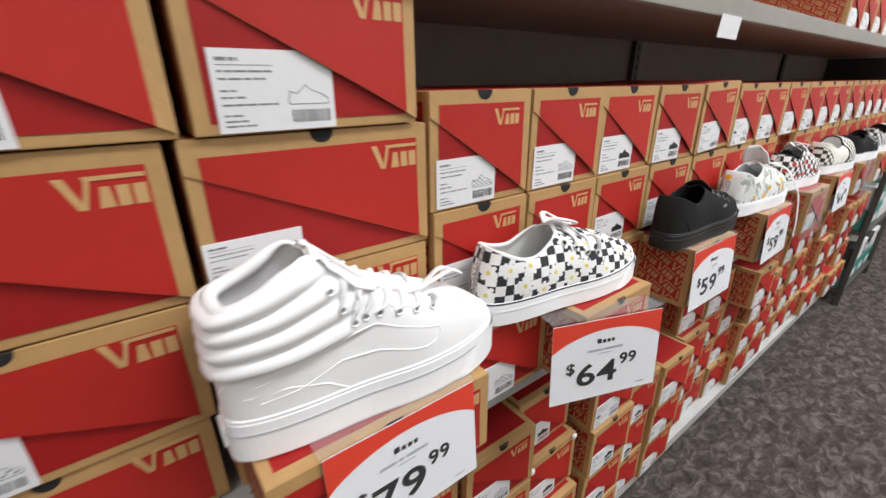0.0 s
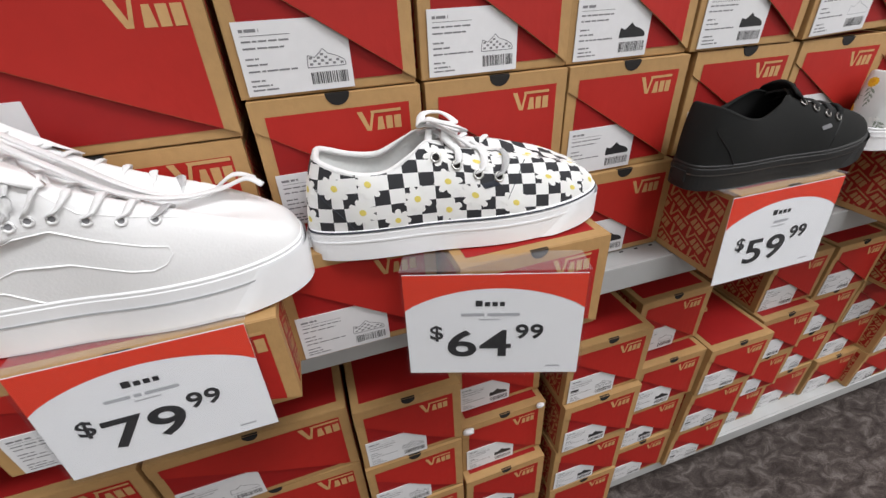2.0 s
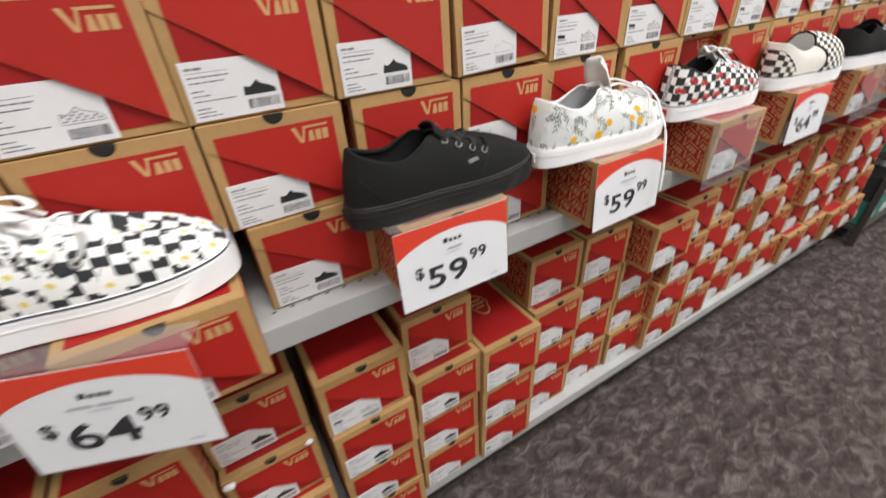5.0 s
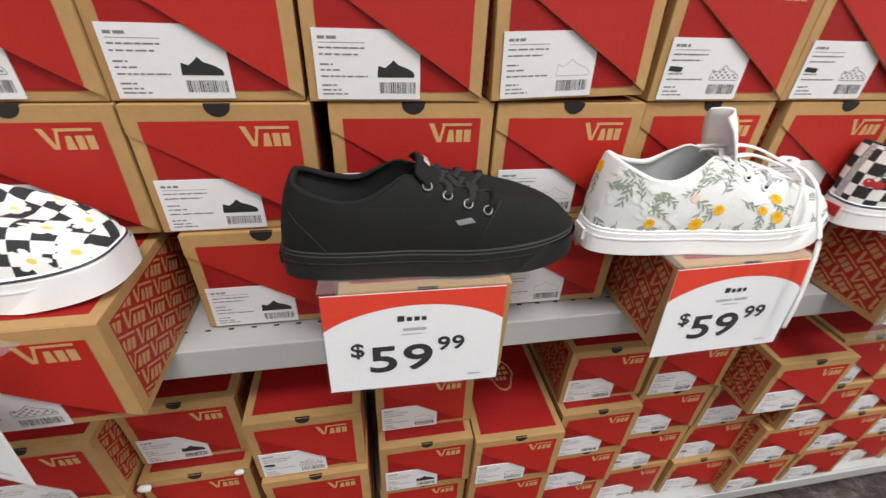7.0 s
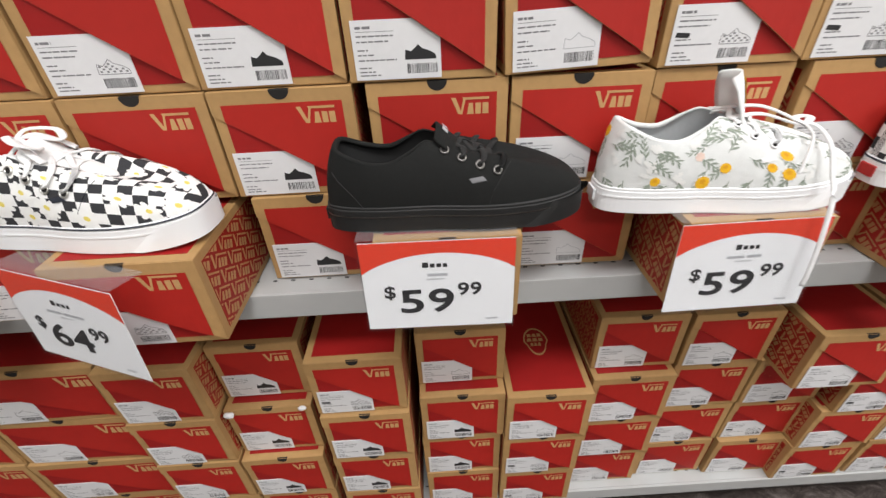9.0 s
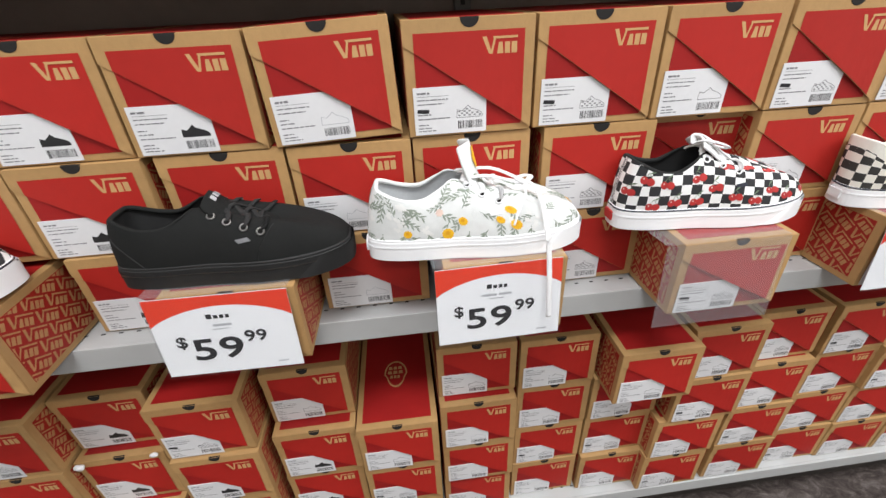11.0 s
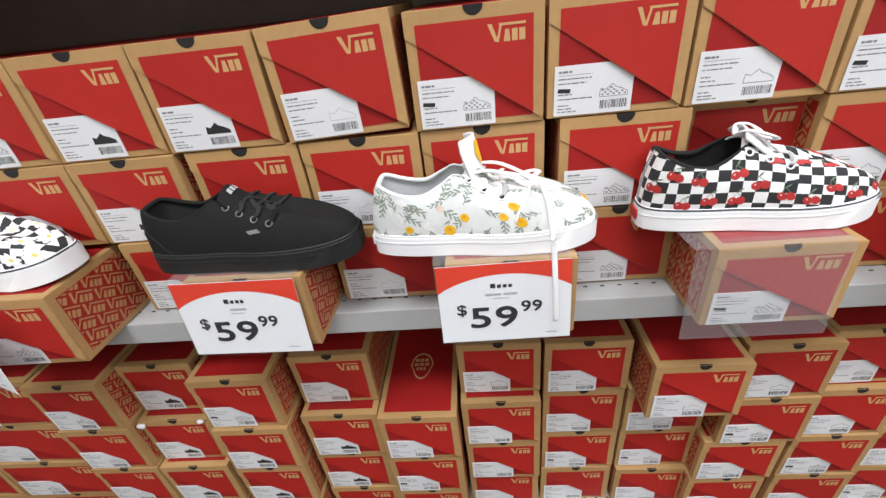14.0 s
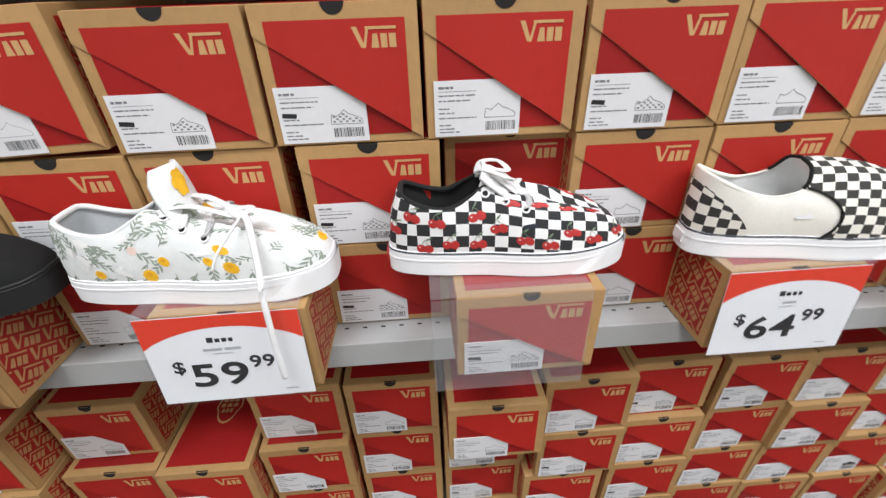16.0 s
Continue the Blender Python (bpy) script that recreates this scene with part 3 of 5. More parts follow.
while x < SHELF_X1 - 0.17:
    row_box("top", far.choice(("slip", "check", "black", "floral")), x, 0.41 + far.uniform(0, 0.006), Z3, G3, where=STACK)
    row_box("upper", far.choice(("slip", "check", "black")), x + far.uniform(-0.002, 0.002), 0.41 + far.uniform(0, 0.006), Z2, G2, where=STACK)
    x += 0.1645
for x0 in (2.068, 2.405, 2.745, 3.085):
    row_box("upper", far.choice(("slip", "check")), x0, 0.41, Z1, G1, where=STACK)

# larger cartons at the start of the run
GB = "large boxes at the start of the shelf"
WHERE = ", stacked with larger boxes"
row_box("flatter", "daisy", 0.160, 0.412, Z1, GB, where=WHERE)
row_box("flatter", "daisy", -0.090, 0.412, Z1, GB, where=WHERE)
row_box("flat", "daisy", 0.164, 0.41, 0.971, GB, turn=0.4, where=WHERE)
row_box("flat", "daisy", -0.084, 0.41, 0.971, GB, turn=-0.4, where=WHERE)
row_box("big", "daisy", 0.172, 0.41, 1.0925, GB, turn=0.2, where=WHERE)
row_box("big", "slip", -0.070, 0.41, 1.0925, GB, turn=-0.3, where=WHERE)
row_box("bigtop", "slip", 0.186, 0.405, 1.2275, GB, turn=0.3, where=WHERE)
row_box("bigtop", "daisy", -0.028, 0.405, 1.2275, GB, turn=-0.3, where=WHERE)
for k in range(3):
    xx = -0.335 - 0.246 * k
    for z, s in ((Z1, "flatter"), (0.971, "flat"), (1.0925, "big")):
        row_box(s, "slip", xx, 0.412, z, GB, where=WHERE)

# the boxes under the middle shelf, four tiers on the base deck
GL = "boxes stacked on the base deck"
TIERS = [DECK_Z + 0.002 + 0.1275 * k for k in (3, 2, 1, 0)]
COLUMNS = [
    (0.190, "biglow", (0.383, 0.386, 0.384, 0.385), ("slip", "slip", "daisy", "daisy")),
    (-0.060, "biglow", (0.383, 0.388, 0.386, 0.384), ("slip", "daisy", "slip", "slip")),
    (0.440, "lower", (0.370, 0.366, 0.365, 0.367), ("daisy", "daisy", "slip", "daisy")),
    (0.597, "lower", (0.412, 0.385, 0.366, 0.370), ("black", "tag", "black", "black")),
    (0.768, "lower", (0.366, 0.358, 0.361, 0.360), ("check", "black", "black", "black")),
    (0.936, "lower", (0.414, 0.385, 0.389, 0.388), ("slip", "black", "black", "slip")),
    (1.090, "lower", (None, 0.373, 0.378, 0.380), (None, "stamp", "check", "check")),
    (1.250, "lower", (0.426, 0.402, 0.406, 0.416), ("slip", "floral", "floral", "slip")),
    (1.410, "lower", (0.420, 0.423, 0.424, 0.425), ("slip", "slip", "check", "floral")),
    (1.569, "lower", (0.357, 0.422, 0.427, 0.416), ("slip", "slip", "check", "slip")),
    (1.731, "lower", (0.392, 0.389, 0.392, 0.394), ("slip", "check", "slip", "check")),
    (1.886, "lower", (0.418, 0.402, 0.398, 0.399), ("check", "slip", "check", "slip")),
    (2.050, "lower", (0.412, 0.416, 0.415, 0.412), ("check", "slip", "slip", "check")),
    (2.203, "lower", (0.414, 0.405, 0.412, 0.410), ("slip", "check", "slip", "slip")),
]
x = 2.360
while x < SHELF_X1 - 0.16:
    COLUMNS.append((x, "lower", tuple(0.41 + far.uniform(-0.045, 0.016) for _ in range(4)), tuple(far.choice(("slip", "check", "black", "floral")) for _ in range(4))))
    x += far.uniform(0.155, 0.161)
for k in range(3):
    COLUMNS.append((-0.312 - 0.25 * k, "biglow", (0.385, 0.388, 0.386, 0.384), ("slip",) * 4))
shiftx = {(1.731, 2): -0.014, (1.731, 3): -0.020, (1.569, 0): 0.004}
for x0, size, ys, styles in COLUMNS:
    for k, (y, style) in enumerate(zip(ys, styles)):
        if y is not None:
            row_box(size, style, x0 + shiftx.get((x0, k), 0) + jig.uniform(-0.002, 0.002), y, TIERS[k], GL, turn=jig.uniform(-1.6, 1.6) if x0 > 2.3 else None, where=", on the base deck")

# cartons on the upper shelf
x = 1.92
while x < 3.9:
    row_box("upper", far.choice(("slip", "check", "black")), x, 0.42, UPPER_Z + 0.005, "boxes on the upper shelf", where=", on the upper shelf")
    if far.random() < 0.8:
        row_box("upper", far.choice(("slip", "check", "black")), x + 0.002, 0.425, UPPER_Z + 0.1335, "boxes on the upper shelf", where=", on the upper shelf")
    x += 0.166


# ---- display boxes, price signs ----
def price_sign(x, y, z, price, cents, lean=5.0, turn=0.0, w=0.167, h=0.116, flap=0.034, line=()):
    """A clear bent holder with a card; x: its middle, y: its face, z: its lower edge."""
    ob = tagged(new("price_sign"), "red and white $%s.%s price card in clear acrylic holder" % (price, cents), "price sign", "price signs")
    ob.matrix_world = pose(x, y, z, -lean, 0, turn)
    card = part("card", plate([(-w / 2, 0), (w / 2, 0), (w / 2, h), (-w / 2, h)], -0.0006, 0.0), SIGN_WHITE, ob)
    arc = [(-w / 2, h * 0.66)]
    for k in range(1, 20):
        u = -1 + 2 * k / 20
        arc.append((u * w / 2, h * (0.67 + 0.01 * u + 0.20 * (1 - u * u) ** 0.85)))
    arc.append((w / 2, h * 0.68))
    bm = bmesh.new()
    for (a, b), (c, e) in zip(arc, arc[1:]):
        bm.faces.new([bm.verts.new((p, -0.0008, q)) for p, q in ((a, b), (c, e), (c, h - 0.0005), (a, h - 0.0005))])
    part("red_band", bm, SIGN_RED, card, "red band with an arched lower edge")
    f = w / 0.167
    wide, wider = Matrix.Diagonal((1.16, 1, 1, 1)), Matrix.Diagonal((1.42, 1, 1, 1))
    words("dollar_sign", "$", 0.0225 * f, INK, Matrix.Translation((-0.0620 * f, -0.0010, 0.0435 * f)) @ wide, card, bold=0.0003)
    words("price_figure", price, 0.0440 * f, INK, Matrix.Translation((-0.0465 * f, -0.0010, 0.0225 * f)) @ wider, card, bold=0.0007, spacing=1.06)
    words("cents_figure", cents, 0.0230 * f, INK, Matrix.Translation((0.0205 * f, -0.0010, 0.0440 * f)) @ wide, card, bold=0.0004, spacing=1.05)
    bm = bmesh.new()
    for xa, xb, tall in ((-0.017, -0.0105, 0.0065), (-0.0085, -0.0035, 0.0048), (-0.0015, 0.0035, 0.0048), (0.0055, 0.0100, 0.0048)):
        bm.faces.new([bm.verts.new((p * f, -0.0010, q * f)) for p, q in ((xa, 0.0815), (xb, 0.0815), (xb, 0.0815 + tall), (xa, 0.0815 + tall))])
    part("heading_bar", bm, INK, card)
    bm = bmesh.new()
    for xa, xb, zz, tall in [(p, q, 0.0702, 0.0034) for p, q in line] + [(-0.014, 0.006, 0.0655, 0.0014), (0.052, 0.066, 0.008, 0.002)]:
        bm.faces.new([bm.verts.new((p * f, -0.0010, q * f)) for p, q in ((xa, zz), (xb, zz), (xb, zz + tall), (xa, zz + tall))])
    part("small_print", bm, PALE_INK, card)
    bm = bmesh.new()
    poly_into(bm, [(-w / 2 - 0.002, -0.002), (w / 2 + 0.002, -0.002), (w / 2 + 0.002, h + 0.003), (-w / 2 - 0.002, h + 0.003)], -0.0022, -0.0016)
    holder = part("holder", bm, ACRYLIC, ob, "clear acrylic sleeve")
    part("holder_flap", block(-w / 2 - 0.002, w / 2 + 0.002, -0.0016, flap, h + 0.0034, h + 0.0044), HAZY, holder)
    return ob


def empty_holder(x, y, z, w=0.176, h=0.117, lean=4.0):
    ob = tagged(new("sign_holder"), "empty clear acrylic sign holder on a shoe box", "sign holder")
    ob.matrix_world = pose(x, y, z, -lean, 0, 0)
    part("face", block(-w / 2, w / 2, -0.0024, -0.0014, -0.012, h, 0.0004), HAZY, ob)
    part("top_flap", block(-w / 2, w / 2, -0.0012, 0.05, h + 0.001, h + 0.0022, 0.0004), HAZY, ob)
    return ob


GD = "display boxes pulled out under the shoes"
WD = ", pulled out under a shoe"
DZ = Z1
row_box("flatter", "daisy", 0.166, 0.298, DZ, GD, turn=0, where=WD)
row_box("wide", "daisy", 0.567, 0.288, DZ, GD, turn=0.5, where=WD)
row_box("wide", "black", 0.914, 0.303, DZ, GD, turn=-0.6, where=WD)
row_box("wide", "floral", 1.261, 0.305, DZ, GD, turn=-0.4, where=WD)
row_box("wide", "check", 1.583, 0.302, DZ, GD, turn=0.2, where=WD)
row_box("wide", "slip", 1.896, 0.316, DZ, GD, turn=0.5, where=WD)
for x0 in (2.238, 2.578, 2.92):
    row_box("wide", "check", x0, 0.32, DZ, GD, turn=0.5, where=WD)
price_sign(0.2955, 0.284, 0.857, "79", "99", 5, line=((-0.034, -0.015), (-0.0125, -0.007), (-0.0045, 0.021)))
price_sign(0.590, 0.261, 0.866, "64", "99", 5, turn=-20, line=((-0.031, -0.009), (-0.006, 0.024)))
price_sign(0.983, 0.288, 0.869, "59", "99", 5, turn=-1, w=0.170, line=((-0.012, 0.010),))
price_sign(1.3325, 0.290, 0.8695, "59", "99", 5, turn=1, line=((-0.024, -0.004), (-0.001, 0.016)))
price_sign(1.974, 0.300, 0.870, "64", "99", 5, line=((-0.010, 0.007),))
empty_holder(1.643, 0.291, 0.868)
empty_holder(2.318, 0.300, 0.868)


# ---- shoes ----
def eased(keys, t):
    """Smooth (monotone cubic) interpolation of rows (t, a, b, c...)."""
    for k in range(len(keys) - 1):
        if t <= keys[k + 1][0] or k == len(keys) - 2:
            t0, t1 = keys[k][0], keys[k + 1][0]
            u = min(max((t - t0) / (t1 - t0), 0), 1)
            out = []
            for j in range(1, len(keys[k])):
                p1, p2 = keys[k][j], keys[k + 1][j]
                m1 = (p2 - keys[k - 1][j]) / (t1 - keys[k - 1][0]) * (t1 - t0) if k > 0 else p2 - p1
                m2 = (keys[k + 2][j] - p1) / (keys[k + 2][0] - t0) * (t1 - t0) if k + 2 < len(keys) else p2 - p1
                out.append((2 * u ** 3 - 3 * u ** 2 + 1) * p1 + (u ** 3 - 2 * u ** 2 + u) * m1 + (-2 * u ** 3 + 3 * u ** 2) * p2 + (u ** 3 - u ** 2) * m2)
            return out


class Last:
    """The shape of one shoe: heel at x = 0, toe at x = length; y < 0 is the side that faces the aisle."""

    def __init__(self, length, width, sole, topline, ribs=0, full=1.0):
        self.length, self.width, self.sole, self.topline, self.ribs, self.full = length, width, sole, topline, ribs, full

    def plan(self, t, grow=0.0):
        """The sole's outline; t runs 0..1 from the heel by the aisle side to the toe and back."""
        tau, side = (2 * t, -1) if t <= 0.5 else (2 - 2 * t, 1)
        x = (1 - math.cos(math.pi * tau)) / 2
        s = max(math.sin(math.pi * tau), 0)
        ball = 1 / (1 + math.exp(-(x - 0.48) * 12))
        half = self.width / 2 * s ** 0.62 * (0.80 + 0.22 * ball - 0.05 * math.exp(-((x - 0.42) / 0.14) ** 2))
        bend = 0.004 * math.sin(math.pi * x)
        return Vector(((self.length + 2 * grow) * x - grow, side * (half + grow * s ** 0.3) + bend, 0))

    def rise(self, x):
        """Toe spring of the sole's lower edge."""
        u = min(max(x / self.length, 0), 1)
        return 0.007 * max(u - 0.72, 0) ** 2 / 0.078

    def top(self, t):
        tau, side = (2 * t, -1) if t <= 0.5 else (2 - 2 * t, 1)
        x, half, z = eased(self.topline, tau)
        return Vector((x * self.length, side * half + 0.002, z))

    def wall(self, t, s, lift=0.0):
        """The upper: s = 0 at the sole, 1 at the collar or throat."""
        tau = 2 * t if t <= 0.5 else 2 - 2 * t
        o = self.plan(t, -0.0016)
        o.z = self.sole + self.rise(o.x) - 0.001
        c = self.top(t)
        front = 1 / (1 + math.exp(-(tau - 0.72) * 16))
        a = 0.10 + 0.20 * front
        k = o.lerp(c, a)
        k.z = o.z + (c.z - o.z) * (0.62 + 0.30 * front)
        k.y *= 1 + 0.10 * (1 - front)
        p = o * (1 - s) ** 2 + k * 2 * s * (1 - s) + c * s * s
        arc = s * math.pi / 2
        cap = o.lerp(c, 1 - math.cos(arc) ** (0.95 / self.full))
        cap.z = o.z + (c.z - o.z) * math.sin(arc) ** (0.98 / self.full)
        p = p.lerp(cap, front)
        if self.ribs and 0.36 < s and tau < 0.52:
            fade = min(1, (0.52 - tau) / 0.10) * min(1, (s - 0.36) / 0.05)
            n = Vector((p.x - self.length * 0.2, p.y, 0)).normalized()
            p += n * 0.0075 * fade * abs(math.sin(math.pi * (s - 0.36) / 0.64 * self.ribs)) ** 0.6
        if lift:
            p += self.normal(t, s) * lift
        return p

    def normal(self, t, s):
        e = 0.004
        a = self.wall(min(t + e, 1), s) - self.wall(max(t - e, 0), s)
        b = self.wall(t, min(s + 0.02, 1)) - self.wall(t, max(s - 0.02, 0))
        n = a.cross(b)
        n = n.normalized() if n.length > 1e-9 else Vector((0, 0, 1))
        p = self.wall(t, s)
        if n.dot(Vector((0, p.y, 0)) + Vector(((p.x - self.length * 0.55) * 0.4, 0, 0.02))) < 0:
            n = -n
        return n

    def along(self, x, s):
        """The t on the aisle side at which the upper at height s lies x of the length from the heel."""
        lo, hi = 0.05, 0.495
        for _ in range(24):
            mid = (lo + hi) / 2
            lo, hi = (mid, hi) if self.wall(mid, s).x < x * self.length else (lo, mid)
        return (lo + hi) / 2

    def find(self, x, z):
        """The (t, s) on the aisle side at x of the length and z above the box."""
        for k in range(40):
            s = 0.94 - 0.012 * k
            t = self.along(x, s)
            if self.wall(t, s).z <= z:
                break
        return t, s

    def padding(self, t, thick, thin):
        """The middle and radius of the collar's roll; it thins out along the throat."""
        tau = 2 * t if t <= 0.5 else 2 - 2 * t
        u = min(max((tau - 0.36) / 0.14, 0), 1)
        r = thick + (thin - thick) * u * u * (3 - 2 * u)
        c = self.top(t)
        way = Vector((self.length * 0.24 - c.x, 0.002 - c.y, 0))
        return c + way.normalized() * r * (1 - u) - Vector((0, 0, r * 0.55)), r

    def spot(self, t, s, a, b, lift):
        """The point a metres along and b metres up the upper from (t, s)."""
        e = 0.004
        du = (self.wall(t + e, s) - self.wall(t - e, s)).length / (2 * e)
        dv = (self.wall(t, min(s + 0.03, 1)) - self.wall(t, max(s - 0.03, 0))).length / 0.06
        return self.wall(min(max(t + a / du, 0.002), 0.998), min(max(s + b / dv, 0.01), 0.99), lift)


def loft(rows, closed=True):
    bm = bmesh.new()
    vs = [[bm.verts.new(p) for p in row] for row in rows]
    for i in range(len(rows) - 1):
        n = len(rows[i])
        for k in range(n if closed else n - 1):
            bm.faces.new((vs[i][k], vs[i][(k + 1) % n], vs[i + 1][(k + 1) % n], vs[i + 1][k]))
    return bm, vs


N = 72


def sole_band(last, z0, z1, grow, ends=True):
    rows = []
    for z, g in ((z0, grow - 0.002), (z0 + 0.0015, grow), (z1 - 0.0012, grow), (z1, grow - 0.001)):
        row = []
        for k in range(N):
            p = last.plan(k / N, g)
            row.append(Vector((p.x, p.y, z + last.rise(p.x))))
        rows.append(row)
    bm, vs = loft(rows)
    if ends:
        bm.faces.new(vs[0][::-1])
        bm.faces.new(vs[-1])
    bmesh.ops.recalc_face_normals(bm, faces=bm.faces)
    return bm


def strip_on(last, path, half, lift):
    """A raised ribbon on the upper through (t, s) points."""
    pts = [last.wall(t, s, lift) for t, s in path]
    return tube(pts, half, half * 0.5, 6)


def travel(last, t):
    """The way along the sole's outline from the heel to t."""
    steps = [last.plan(t * k / 40) for k in range(41)]
    return sum((b - a).length for a, b in zip(steps, steps[1:]))


def upper_with_uv(last, mat, parent, t_from=0.0, t_to=1.0, s_to=1.0, label="", lift=0.0, name="upper", edges=None):
    n = max(int(N * (t_to - t_from)), 6)
    closed = t_to - t_from > 0.999
    ts = [t_from + (t_to - t_from) * k / n for k in range(n if closed else n + 1)]
    steps = 56 if last.ribs else 14
    ss = [s_to * j / steps for j in range(steps + 1)]
    grid = [[t if edges is None else edges(s)[0] + (edges(s)[1] - edges(s)[0]) * k / n for k, t in enumerate(ts)] for s in ss]
    rows = [[last.wall(t, s, lift) for t in line] for line, s in zip(grid, ss)]
    bm, vs = loft(rows, closed)
    uv = bm.loops.layers.uv.new("weave")
    base = [0.0]
    for k in range(1, len(ts) + 1):
        base.append(base[-1] + (last.plan(ts[k % len(ts)] if k < len(ts) else t_to) - last.plan(ts[k - 1])).length)
    index = {}
    for i, row in enumerate(vs):
        for k, v in enumerate(row):
            index[v] = (i, k)
    for f in bm.faces:
        ks = [index[v][1] for v in f.verts]
        wrap = max(ks) - min(ks) > len(ts) // 2
        for loop in f.loops:
            i, k = index[loop.vert]
            kk = len(ts) if wrap and k == 0 else k
            height = sum((rows[j + 1][k] - rows[j][k]).length for j in range(i))
            along = base[kk]
            if edges is not None:
                along = travel(last, grid[i][k])
            t, p = grid[i][k], rows[i][k]
            half = t if t <= 0.5 else 1 - t
            if half > 0.11:
                bend = last.plan(0.11)
                along = travel(last, 0.11) + p.x - bend.x
            elif edges is not None or t > 0.5:
                along = travel(last, half)
            blend = min(max((half - 0.24) / 0.12, 0), 1)
            across = p.z - last.sole + max(last.width / 2 - abs(p.y), 0)
            height += (across - height) * blend * blend * (3 - 2 * blend)
            loop[uv].uv = (along, height)
    bmesh.ops.recalc_face_normals(bm, faces=bm.faces)
    return part(name, bm, mat, parent, label, smooth=True)


def decal(last, bm, shape, t, s, turn, scale, lift):
    ca, sa = math.cos(turn), math.sin(turn)
    ma, mb = sum(a for a, _ in shape) / len(shape), sum(b for _, b in shape) / len(shape)
    spot = lambda a, b: bm.verts.new(last.spot(t, s, (a * ca - b * sa) * scale, (a * sa + b * ca) * scale, lift))
    middle = spot(ma, mb)
    inner = [spot((a + ma) / 2, (b + mb) / 2) for a, b in shape]
    outer = [spot(a, b) for a, b in shape]
    n = len(shape)
    for i in range(n):
        j = (i + 1) % n
        bm.faces.new((middle, inner[i], inner[j]))
        bm.faces.new((inner[i], outer[i], outer[j], inner[j]))


def petals(n, depth=0.72):
    out = []
    for k in range(n * 4):
        a = 2 * math.pi * k / (n * 4)
        r = depth + (1 - depth) * abs(math.cos(a * n / 2)) ** 0.7
        out.append((r * math.cos(a), r * math.sin(a)))
    return out


DISC = [(math.cos(2 * math.pi * k / 12), math.sin(2 * math.pi * k / 12)) for k in range(12)]
LEAF_SHAPE = [(0, 0), (0.35, 0.16), (0.7, 0.14), (1, 0), (0.7, -0.14), (0.35, -0.16)]


